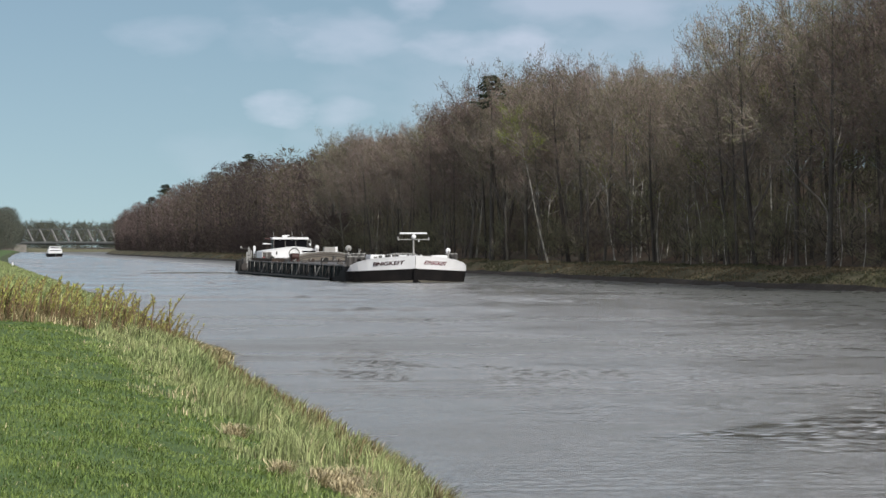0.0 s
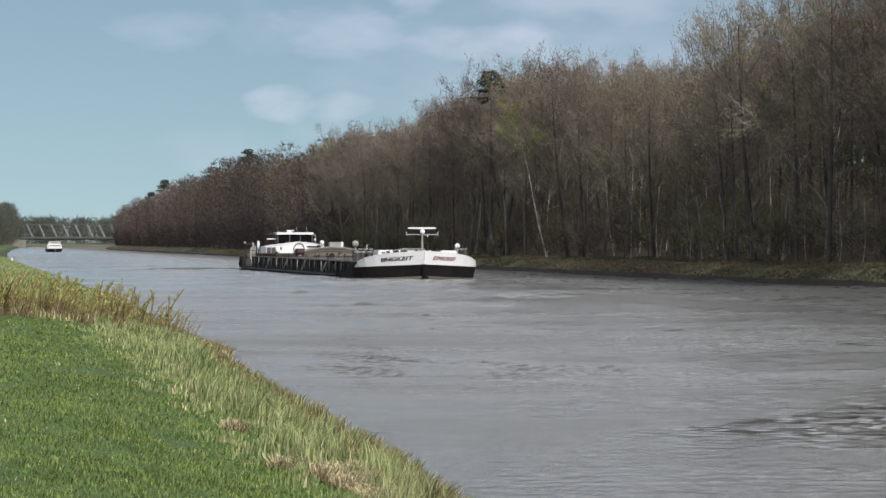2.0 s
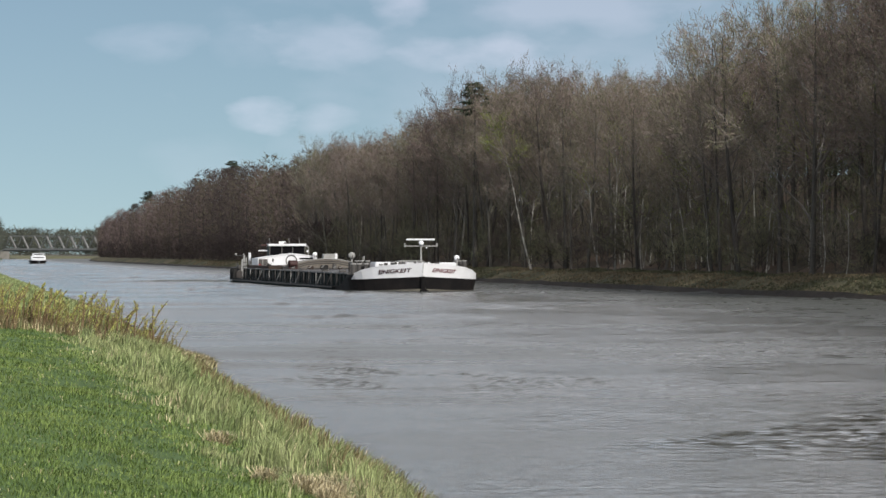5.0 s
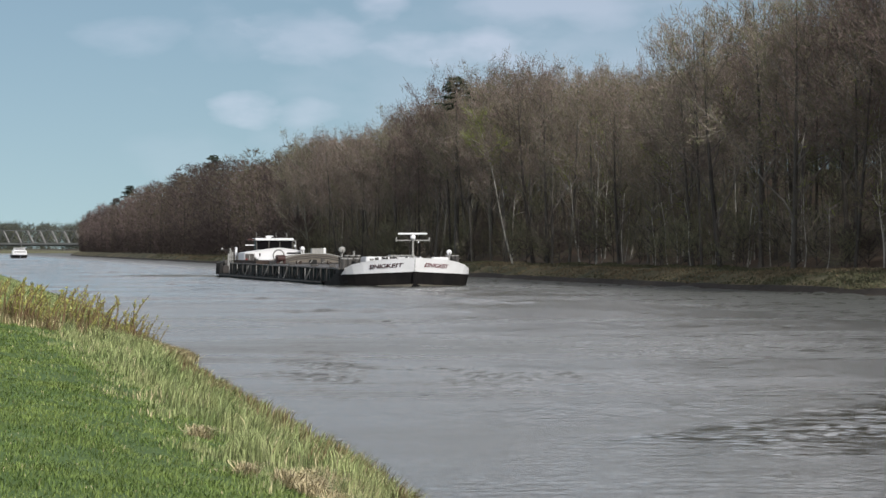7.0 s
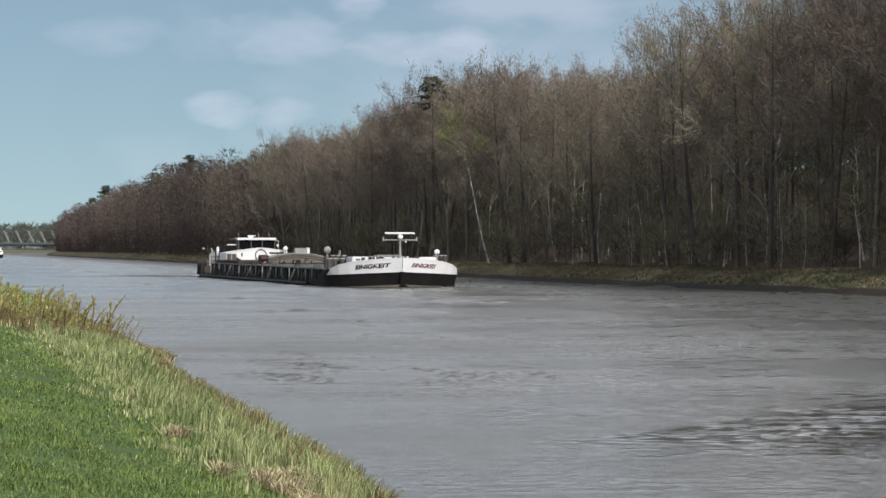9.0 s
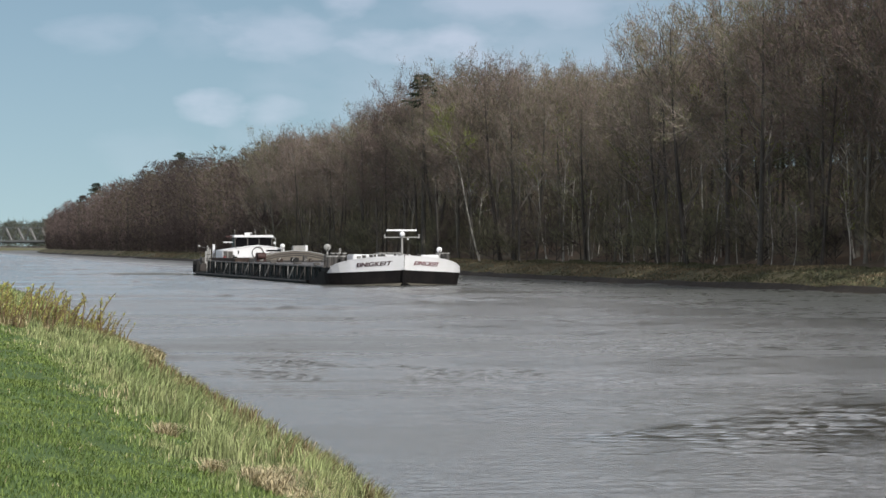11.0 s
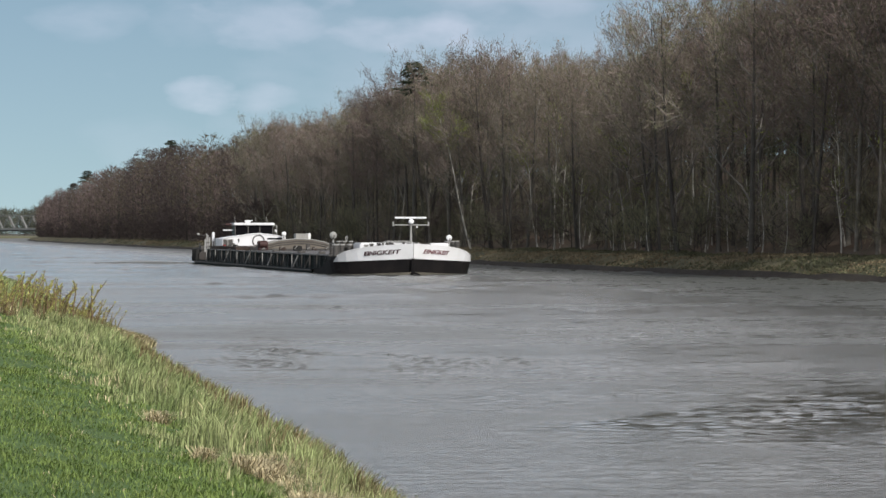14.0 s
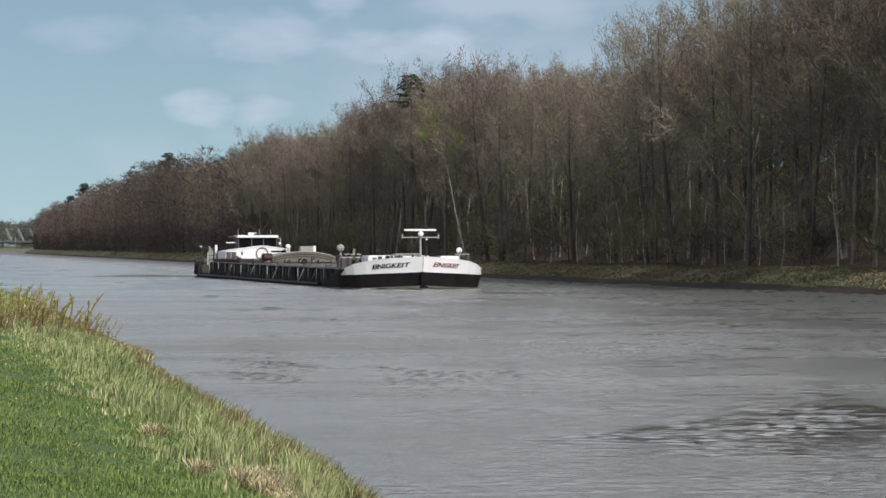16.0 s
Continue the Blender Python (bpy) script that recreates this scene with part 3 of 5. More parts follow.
    # ladders and fenders on the side
    for i, y in enumerate([17.5, 24, 31.5, 40, 47, 55.5, 64, 73, 82]):
        part("fender", tube((-5.1, y, 1.15), (-5.52, y + rnd.uniform(-.3, .3), 0.2), 0.07, n=8), RIB_STEEL if i % 2 else TYRE, ship, "hanging rubber fender" if i % 2 == 0 else "grey side brace")
    y = 12.0
    while y < 95:
        for side in (-1, 1):
            part("deck_rail_post", tube((side * 5.36, y, 0.24), (side * 5.34, y + 0.05, 1.30 + 0.08 * math.sin(y * 7)), 0.035, n=6), GREY_STEEL if math.sin(y * 3) > 0.4 else DARK_STEEL, ship)
        y += 4.4 + 1.3 * math.sin(y)
    for y, w, h in ((18, 0.5, 0.2), (30, 0.6, 0.15), (46, 0.5, 0.2)):
        part("deck_fitting", box(-4.3, -4.3 + w, y, y + w, 1.32, 1.34 + h, 0.04), DARK_STEEL, ship, "dark steel fitting on the hatch edge")
    # flat forward hatch covers
    for i in range(10):
        y0 = 14 + i * 4.9
        bm = box(-4.45, 4.45, y0, y0 + 4.75, 1.20, 1.34, 0.03)
        part("flat_hatch_cover", bm, DARK_STEEL, ship, "low flat dark hatch cover")
    # stacked arched hatch covers, then low covers aft
    for y0, y1, top in ((64.0, 68.2, 0.0), (68.35, 72.5, -0.12)):
        bm = bmesh.new()
        prof = [(-3.35, 1.24), (-3.35, 1.72), (-2.8, 1.95), (-1.6, 2.26), (0, 2.42), (1.6, 2.36), (2.8, 2.12), (3.35, 1.90), (3.35, 1.24)]
        prof = [(x, z + (top if z > 1.3 else 0)) for x, z in prof]
        a = [bm.verts.new((x, y0, z)) for x, z in prof]
        b = [bm.verts.new((x, y1, z)) for x, z in prof]
        bm.faces.new(a)
        bm.faces.new(b[::-1])
        for k in range(len(prof) - 1):
            bm.faces.new((a[k + 1], a[k], b[k], b[k + 1]))
        c = part("arched_hatch_cover", bm, BEIGE, ship, "stack of arched beige hatch covers")
        # the top line is pale, painting in the sunlit cover top; the lower ones dark
        for drop in (0.0, 0.22, 0.42):
            bm = bmesh.new()
            for k in range(1, len(prof) - 2):
                p, q = prof[k], prof[k + 1]
                tube((p[0], y0 - 0.04, max(1.3, p[1] - 0.01 - drop)), (q[0], y0 - 0.04, max(1.3, q[1] - 0.01 - drop)), 0.05, n=6, bm=bm)
            part("cover_edge", bm, GREY_STEEL if drop == 0 else DARK_STEEL, c)
    for i in range(5):
        part("flat_hatch_cover", box(-4.45, 4.45, 73 + i * 4.6, 77.4 + i * 4.6, 1.20, 1.62, 0.03), COVER_BROWN, ship, "low flat dark hatch cover")
    for i, (x, y) in enumerate(((-3.9, 58), (-2.0, 60), (-1.2, 56), (0.4, 59), (1.9, 57), (3.1, 60), (-4.0, 80), (-3.6, 88), (-2.6, 93), (1.2, 60.5), (-0.4, 61.5))):
        g = part("deck_gear", box(x, x + 0.35 + 0.2 * (i % 3), y, y + 0.7, 1.33, 1.55 + 0.12 * (i % 4), 0.05), (DARK_STEEL, COVER_BROWN, TYRE, DARK_STEEL)[i % 4], ship, "dark gear lying on the hatches")
        part("gear_handle", tube((x + 0.05, y - 0.02, 1.5), (x + 0.3, y - 0.02, 1.62 + 0.1 * (i % 3)), 0.03, n=6), GREY_STEEL, g)
    part("cover_lower_edge", box(-3.3, 3.3, 63.88, 63.96, 1.40, 1.50), DARK_STEEL, ship)
    part("winch_housing", box(-3.7, -2.8, 62.4, 63.6, 1.32, 2.25, 0.08), MAROON, ship, "dark maroon winch housing on the hatch")
    part("winch_drum", tube((-3.6, 62.3, 1.9), (-2.9, 62.3, 1.9), 0.26, n=14), MAROON, ship)
    part("hatch_crane_box", box(0.3, 1.55, 66, 67.2, 2.25, 2.92, 0.04), GREY_STEEL, ship, "grey locker with a white side")
    part("locker_side", box(1.50, 1.75, 65.95, 67.2, 2.25, 2.95, 0.02), WHITE, ship)
    part("satellite_dome", ball((2.95, 95.5, 2.85), 0.27), WHITE, ship, "white satellite dome")
    part("dome_post", tube((2.95, 95.5, 1.3), (2.95, 95.5, 2.7), 0.05), GREY_STEEL, ship)
    # mast at the bow
    mast = part("bow_mast", tube((0, 1.1, 1.08), (0, 1.1, 3.9), 0.09, 0.07), GREY_STEEL, ship, "grey signal mast with crossbars")
    part("upper_crossbar", box(-1.2, 1.15, 1.02, 1.20, 4.02, 4.16, 0.03), WHITE, mast, "white radar scanner bar")
    part("lower_crossbar", tube((-1.34, 1.1, 3.56), (1.32, 1.1, 3.56), 0.045), GREY_STEEL, mast)
    for x in (-1.33, 1.31):
        part("crossbar_end", box(x - 0.05, x + 0.05, 1.05, 1.15, 3.48, 3.80, 0.01), GREY_STEEL, mast)
    part("mast_globe", ball((0, 1.0, 3.80), 0.21), WHITE, mast, "white round radar drive")
    part("mast_lamp", ball((0.45, 1.1, 3.42), 0.07), WHITE, mast)
    # domes on posts
    for x, y, z, r, nm in ((-4.25, 11.0, 2.80, 0.28, "searchlight"), (3.85, 6.2, 2.62, 0.22, "searchlight")):
        s = part("lamp_post", tube((x, y, 1.08), (x, y, z - r * 0.7), 0.07), GREY_STEEL, ship)
        part("searchlight", ball((x, y, z), r, sy=0.7), WHITE if x > 0 else GREY_STEEL, s, "round white searchlight" if x > 0 else "round grey searchlight")
        part("searchlight_bracket", tube((x + 0.05, y - r * 0.75, z), (x - 0.02, y - r * .5, z - r * 1.2), 0.03, n=6), DARK_STEEL, s)
    part("lamp_post_base", box(-4.45, -4.05, 10.75, 11.25, 1.08, 2.1, 0.03), GREY_STEEL, ship)
    # bollards and winches
    for x, y in ((-4.5, 8.2), (-4.0, 8.4), (-3.4, 8.6), (4.6, 8.2), (4.2, 9.0), (4.7, 7.4), (-1.9, 2.2), (-1.55, 2.3), (-1.2, 2.2)):
        big = abs(x) > 2
        b = part("bollard", tube((x, y, 1.08), (x, y, 2.05 if big else 2.25), 0.17 if big else 0.1, n=12), DARK_STEEL, ship, "dark mooring bollard")
        part("bollard_cap", tube((x, y, 2.05 if big else 2.25), (x, y, 2.16 if big else 2.33), 0.24 if big else 0.14, n=12), GREY_STEEL if x < 0 else DARK_STEEL, b)
    w = part("anchor_winch", tube((-1.0, 4.2, 1.75), (1.0, 4.2, 1.75), 0.38, n=16), DARK_STEEL, ship, "dark anchor winch")
    for x in (-1.0, 0.0, 1.0):
        part("winch_flange", tube((x - 0.05, 4.2, 1.75), (x + 0.05, 4.2, 1.75), 0.55, n=16), DARK_STEEL, w)
    for i, (x, h) in enumerate(((-2.7, 2.06), (-2.3, 2.14), (-1.75, 2.2), (-1.1, 2.16), (-0.75, 2.1), (0.55, 2.16), (1.0, 2.2), (1.6, 2.1), (2.0, 2.2))):
        g = part("deck_gear", box(x - 0.11, x + 0.11, 4.9 - 0.2 * (i % 3), 5.2, 1.08, h, 0.03), DARK_STEEL if i % 3 else GREY_STEEL, ship, "dark mooring gear on the foredeck")
        part("gear_cap", tube((x - 0.16, 5.0, h), (x + 0.16, 5.0, h + 0.02 * (i % 2)), 0.05, n=8), DARK_STEEL, g)
    for x, y in ((4.15, 8.4), (4.55, 8.7), (4.95, 9.0), (-3.65, 9.4), (-4.0, 9.8), (-3.2, 9.2)):
        b = part("rope_drum", tube((x, y, 1.08), (x, y, 2.3), 0.17, n=12), DARK_STEEL, ship, "dark capstan with pale rim")
        part("drum_rim", tube((x, y, 2.3), (x, y, 2.38), 0.22, n=12), GREY_STEEL, b)
    for x in (-3.55, -3.45):
        part("short_aerial", tube((x, 9.5, 2.3), (x + 0.02, 9.5, 2.75), 0.03, n=6), GREY_STEEL, ship)
    part("breakwater_plate", box(-4.6, -2.9, 10.3, 10.4, 1.08, 2.15), DARK_STEEL, ship, "dark plate across the foredeck")
    # foredeck railing on the far shoulder
    for side in (-1, 1):
        for y in (8.6, 9.4, 10.2, 11.0):
            part("railing_post", tube((side * 4.5, y, 1.3), (side * 4.5, y, 2.25), 0.035, n=6), DARK_STEEL, ship)
        part("railing_bar", tube((side * 4.5, 8.6, 2.22), (side * 4.5, 11.0, 2.22), 0.035, n=6), DARK_STEEL, ship)
        part("railing_bar", tube((side * 4.5, 8.6, 1.85), (side * 4.5, 11.0, 1.85), 0.03, n=6), DARK_STEEL, ship)
    # after deckhouse with curved roof
    bm = bmesh.new()
    prof = [(-3.5, 0.25), (-3.5, 2.38), (-2.2, 2.60), (-0.9, 2.80), (0.3, 2.92), (1.6, 2.80), (3.3, 2.52), (3.3, 0.25)]
    a = [bm.verts.new((x, 96.6, z)) for x, z in prof]
    b = [bm.verts.new((x, 104, z)) for x, z in prof]
    bm.faces.new(a)
    bm.faces.new(b[::-1])
    for k in range(len(prof) - 1):
        bm.faces.new((a[k + 1], a[k], b[k], b[k + 1]))
    house = part("deckhouse", bm, WHITE, ship, "white deckhouse with gently arched roof")
    bm = bmesh.new()
    for k in range(1, len(prof) - 2):
        p, q = prof[k], prof[k + 1]
        tube((p[0], 96.55, p[1]), (q[0], 96.55, q[1]), 0.06, n=6, bm=bm)
    part("roof_edge", bm, WHITE, house)
    part("cabin_window", box(-1.85, -1.70, 96.55, 96.62, 2.0, 2.35), GLASS, house)
    # closed panel, its dark colour standing in for the shade of the recess
    part("cabin_door", box(-3.42, -2.45, 96.5, 96.62, 1.3, 2.30, 0.01), DARK_STEEL, house, "dark panel in place of the shaded cabin doorway")
    part("door_post", box(-2.98, -2.90, 96.44, 96.52, 1.3, 2.3), GREY_STEEL, house)
    part("pale_door_leaf", box(-2.42, -2.36, 96.4, 96.6, 1.3, 2.3), GREY_STEEL, house)
    part("window_strip", box(1.3, 2.9, 96.55, 96.62, 2.28, 2.45), GLASS, house)
    bm = bmesh.new()
    for k in range(20):
        t0, t1 = k * math.tau / 20, (k + 1) * math.tau / 20
        tube((0.35 + 0.62 * math.cos(t0), 96.5, 2.12 + 0.62 * math.sin(t0)), (0.35 + 0.62 * math.cos(t1), 96.5, 2.12 + 0.62 * math.sin(t1)), 0.05, n=6, bm=bm)
    part("round_emblem", bm, DARK_STEEL, house, "dark ring emblem")
    # wheelhouse, lowered, with wide roof
    wh = part("wheelhouse", box(-1.7, 1.9, 98.4, 101.6, 2.6, 3.1, 0.03), WHITE, ship, "white wheelhouse with dark windows")
    part("wheelhouse_window", box(-1.95, 2.1, 98.35, 101.6, 2.75, 3.80), GLASS, wh, "dark wheelhouse windows")
    for x in (-1.95, -0.55, 0.7, 2.1):
        part("window_post", box(x - 0.05, x + 0.05, 98.28, 98.4, 2.75, 3.82), DARK_STEEL, wh)
    part("wheelhouse_roof", box(-2.15, 2.25, 97.9, 102, 3.80, 4.06, 0.06), WHITE, wh, "overhanging white roof")
    part("side_screen", box(-3.2, -2.1, 99, 99.1, 3.22, 3.34, 0.02), WHITE, wh)
    part("awning", box(-3.0, -2.2, 98.5, 100, 3.80, 4.0, 0.05), MAROON, wh)
    part("roof_radar", box(-0.75, -0.15, 99.5, 99.8, 4.06, 4.28, 0.05), WHITE, wh)
    part("roof_radar_bar", box(-0.8, 0.1, 99.55, 99.75, 4.24, 4.34, 0.03), WHITE, wh)
    for x in (-1.75, 0.5, 1.7):
        part("roof_aerial", tube((x, 100, 4.05), (x - 0.08, 100, 4.7), 0.025, n=6), GREY_STEEL, wh)
    part("roof_stay", tube((2.6, 99, 2.8), (2.6, 99, 3.75), 0.05, n=6), GREY_STEEL, wh)
    part("roof_bracket", tube((2.2, 99, 3.75), (2.6, 99, 3.75), 0.05, n=6), GREY_STEEL, wh)
    part("searchlight", ball((2.5, 99, 3.2), 0.14), WHITE, wh)
    # stern gear
    part("stern_post", tube((-3.75, 103, 0.25), (-3.75, 103, 3.05), 0.11), WHITE, ship, "white stern post")
    part("stern_flag_post", tube((-4.2, 104.5, 0.9), (-4.15, 104.5, 2.9), 0.05), GREY_STEEL, ship)
    for x, y, z in ((-4.55, 101, 2.3), (-4.3, 102, 2.75), (-4.05, 103.5, 2.5), (-3.95, 100.5, 2.1), (-4.75, 104.5, 1.9)):
        part("stern_pipe", tube((x, y, 0.3), (x + 0.04, y, z), 0.06, n=8), GREY_STEEL if z > 2.2 else DARK_STEEL, ship, "upright pipe at the stern")
    for z in (1.0, 1.45, 1.9):
        part("ladder_rung", tube((-4.55, 101, z), (-4.0, 101, z + 0.05), 0.04, n=6), DARK_STEEL, ship)
    part("stern_lamp", ball((-4.9, 104, 2.85), 0.14), GREY_STEEL, ship)
    part("lamp_arm", tube((-4.9, 104, 2.75), (-3.75, 104, 2.6), 0.05, n=6), DARK_STEEL, ship)
    part("fire_box", box(-3.5, -3.2, 95.9, 96.4, 1.25, 1.75, 0.04), RED, ship, "red locker beside the deckhouse")
    part("stern_bulwark", box(-5.2, -4.3, 100, 106.3, 0.25, 0.95, 0.08), RUST_BLACK, ship, "dark stern bulwark")
    part("stern_bulwark", box(4.2, 5.0, 100, 106.3, 0.25, 1.25, 0.08), RUST_BLACK, ship)
    part("stern_winch", box(-4.9, -4.3, 102.5, 104.5, 0.95, 1.6, 0.15), DARK_STEEL, ship)
    for y in (100.4, 102, 103.6, 105.2, 106.2):
        part("stern_rail_post", tube((-5.2, y, 0.25), (-5.2, y, 1.35), 0.04, n=6), DARK_STEEL, ship)
    part("stern_rail", tube((-5.2, 100.2, 1.32), (-5.2, 106.3, 1.32), 0.04, n=6), DARK_STEEL, ship)
    for i, y in enumerate((100.4, 101.6, 102.8, 104.0, 105.2, 106.3)):
        part("stern_fender", tube((-5.35 + 0.12 * i * (y > 104), y, 1.2), (-5.4 + 0.12 * i * (y > 104), y, 0.15), 0.16, n=8), TYRE, ship, "black hanging stern fender")
    # churned water pushed by the bow
    bm = bmesh.new()
    ss = [0, 0.8, 1.8, 3, 4.5, 6, 8]
    for side in (1, -1):
        rows = []
        for k in range(6):
            u = k / 5
            rows.append([(side * (half_beam(s) * 0.86 + u * (0.5 + 0.10 * s)), s - 0.9 * u + 0.2, -0.07 + 0.21 * math.exp(-s / 1.8) * math.cos(u * 1.57) ** 2 + 0.02 * math.sin(s * 3 + k)) for s in ss])
        sheet(bm, rows if side < 0 else [r[::-1] for r in rows])
    part("bow_wave", bm, WATER_CHURN, ship, "low brown bow wave")
    # stern waves running off to both sides
    for side in (-1, 1):
        bm = bmesh.new()
        rows = []
        for k in range(24):
            u = k / 23
            cx, cy = side * (4.6 + 20 * u), 101 + (9 if side < 0 else 60) * u
            nx, ny = side * 0.35, -0.94
            fall = math.sin(math.pi * min(1.0, u * 1.15 + 0.12)) ** 0.7 * (1 - 0.5 * u)
            rows.append([(cx + nx * w * (1 + u), cy + ny * w * (1 + u) + 0.3 * math.sin(k * 1.7), -0.12 + 0.30 * fall * math.exp(-(w / 0.85) ** 2)) for w in (-2, -1.4, -0.9, -0.5, -0.2, 0, 0.2, 0.5, 0.9, 1.4, 2)])
        sheet(bm, rows if side < 0 else [r[::-1] for r in rows])
        for f in bm.faces:
            f.smooth = True
        part("stern_wave", bm, WATER, ship, "long low wave running off the stern")
    fit_to_view(ship)
    return ship


def fitted_to_view(p):
    """The drawing's 107 m hull pulled in to about 80 m along the camera's sight lines, so each part keeps its place in
    the view.
    """
    s = max(0.0, p[1])
    f = 1.0 - 0.00084 * s
    outer = max(0.0, min(1.0, (abs(p[0]) - 3.5) / 1.1))
    up = max(0.0, min(1.0, (p[2] - 0.02) / 0.6))
    return Vector((p[0] * (f + (1 - f) * outer), p[1] if p[1] < 0 else s * (0.8263 - 0.00084 * s), p[2] + (1 - f) * (3.0 - p[2]) * up))


def fit_to_view(ship):
    for ob in ship.children_recursive:
        if ob.name.split(".")[0] == "rib":
            ob.location = fitted_to_view((ob.location.x, ob.location.y, 0.0))
            ob.scale = (1, 1, fitted_to_view((0, ob.location.y * 1.2, 1.22)).z / 1.22)
            continue
        for v in ob.data.vertices:
            v.co = fitted_to_view(v.co)
        ob.data.update()


COVER_BROWN = material("brown_hatch_cover", (0.06, 0.045, 0.038), 0.8, second=(0.035, 0.028, 0.025), scale=0.8, fine=6, spec=0.1)
WATER_CHURN = material("churned_water", (0.16, 0.15, 0.12), 0.3, second=(0.09, 0.085, 0.07), scale=1.0, fine=5, bump=0.5, bump_dist=0.1, spec=0.5)
barge = make_barge()


def make_boat():
    b = group_empty("motor_boat")
    tagged(b, "small white cabin vessel with dark hull approaching", "boat")
    bm = bmesh.new()
    ss = [0, 1, 2.5, 4.5, 8, 24]
    hb = [0.1, 1.4, 2.4, 3.0, 3.3, 3.3]
    for side in (1, -1):
        rows = [[(side * w * (0.85 + 0.15 * u), s, -0.2 + 1.4 * u) for s, w in zip(ss, hb)] for u in (0, 0.5, 1)]
        sheet(bm, rows if side > 0 else [r[::-1] for r in rows])
    sheet(bm, [[(-w, s, 1.15) for s, w in zip(ss, hb)], [(w, s, 1.15) for s, w in zip(ss, hb)]])
    part("hull", bm, BLACK, b)
    part("cabin", box(-2.9, 2.9, 5, 15, 1.15, 3.1, 0.25), WHITE, b)
    part("window_band", box(-2.3, 2.3, 4.93, 5.05, 2.3, 2.6), GLASS, b)
    part("upper_cabin", box(-2.3, 2.3, 7, 14, 3.1, 4.0, 0.2), WHITE, b)
    part("window", box(-1.9, 1.9, 6.95, 7.1, 3.45, 3.75), GLASS, b)
    part("roof", box(-2.0, 2.6, 6.8, 14.4, 4.0, 4.15, 0.05), WHITE, b)
    part("mast", tube((0.8, 9, 4.2), (0.8, 9, 5.4), 0.07), GREY_STEEL, b)
    return b


boat = make_boat()
boat.scale = (0.71, 0.71, 0.71)


# ---- the bridge ----
def make_bridge():
    br = group_empty("truss_bridge")
    tagged(br, "grey steel truss bridge across the canal", "bridge")
    Y0, X0, X1, ZB, ZT = 1450.0, 39.0, 112.0, 4.9, 11.8
    n = 12
    dx = (X1 - X0) / n
    for Y in (Y0, Y0 + 8):
        t = part("side_truss", box(X0, X1, Y - 0.4, Y + 0.4, ZB - 0.5, ZB + 0.5), BRIDGE_STEEL, br)
        part("top_chord", box(X0 + dx * 0.5, X1 - dx * 0.5, Y - 0.35, Y + 0.35, ZT - 0.4, ZT + 0.1), BRIDGE_STEEL, t)
        for i in range(n):
            xa = X0 + i * dx
            part("diagonal", tube((xa + dx * 0.5, Y, ZT - 0.2), (xa + dx, Y, ZB), 0.42, n=6), BRIDGE_LIT, t, "steel diagonal, painted paler as sunlit")
            part("diagonal", tube((xa, Y, ZB), (xa + dx * 0.5, Y, ZT - 0.2), 0.16, n=6), BRIDGE_STEEL, t)
    part("deck", box(X0 - 12, X1 + 30, Y0 + 0.6, Y0 + 7.4, ZB - 1.1, ZB - 0.3), BRIDGE_STEEL, br)
    part("abutment", box(X0 - 14, X0 + 2.5, Y0 - 1, Y0 + 9, -1, ZB - 1.1), CONCRETE, br, "concrete abutment")
    part("abutment", box(X1 - 2, X1 + 16, Y0 - 1, Y0 + 9, -1, ZB - 1.1), CONCRETE, br, "concrete abutment")
    return br


make_bridge()


# ---- trees ----
class Geo:
    """Collects triangles with a material number."""

    def __init__(self):
        self.v, self.f, self.m, self.n = [], [], [], 0

    def add(self, verts, faces, mat=0):
        verts = np.asarray(verts, dtype=np.float64)
        faces = np.asarray(faces, dtype=np.int64)
        self.v.append(verts)
        self.f.append(faces + self.n)
        self.m.append(np.full(len(faces), mat, dtype=np.int32))
        self.n += len(verts)

    def limb(self, pts, radii, n=5, mat=0):
        pts = [Vector(p) for p in pts]
        vs, fs = [], []
        for i, p in enumerate(pts):
            d = (pts[min(i + 1, len(pts) - 1)] - pts[max(i - 1, 0)]).normalized()
            u = d.orthogonal().normalized()
            w = d.cross(u)
            for k in range(n):
                a = math.tau * k / n
                vs.append(p + (u * math.cos(a) + w * math.sin(a)) * radii[i])
        for i in range(len(pts) - 1):
            for k in range(n):
                a, b = i * n + k, i * n + (k + 1) % n
                fs += [(a, b, b + n), (a, b + n, a + n)]
        self.add(vs, fs, mat)

    def arrays(self):
        return np.concatenate(self.v), np.concatenate(self.f), np.concatenate(self.m)

    def mesh(self, name, mats):
        v, f, m = self.arrays()
        me = mesh_np(name, v, f, mats)
        me.polygons.foreach_set("material_index", m)
        return me


def slivers(origin, way, length, width, rs):
    """Thin triangles: arrays of origins and directions."""
    n = len(origin)
    side = np.cross(way, rs.normal(size=(n, 3)))
    side /= np.linalg.norm(side, axis=1)[:, None] + 1e-9
    v = np.empty((n, 3, 3))
    v[:, 0] = origin - side * width[:, None] / 2
    v[:, 1] = origin + side * width[:, None] / 2
    v[:, 2] = origin + way * length[:, None]
    return v.reshape(-1, 3), np.arange(n * 3).reshape(n, 3)


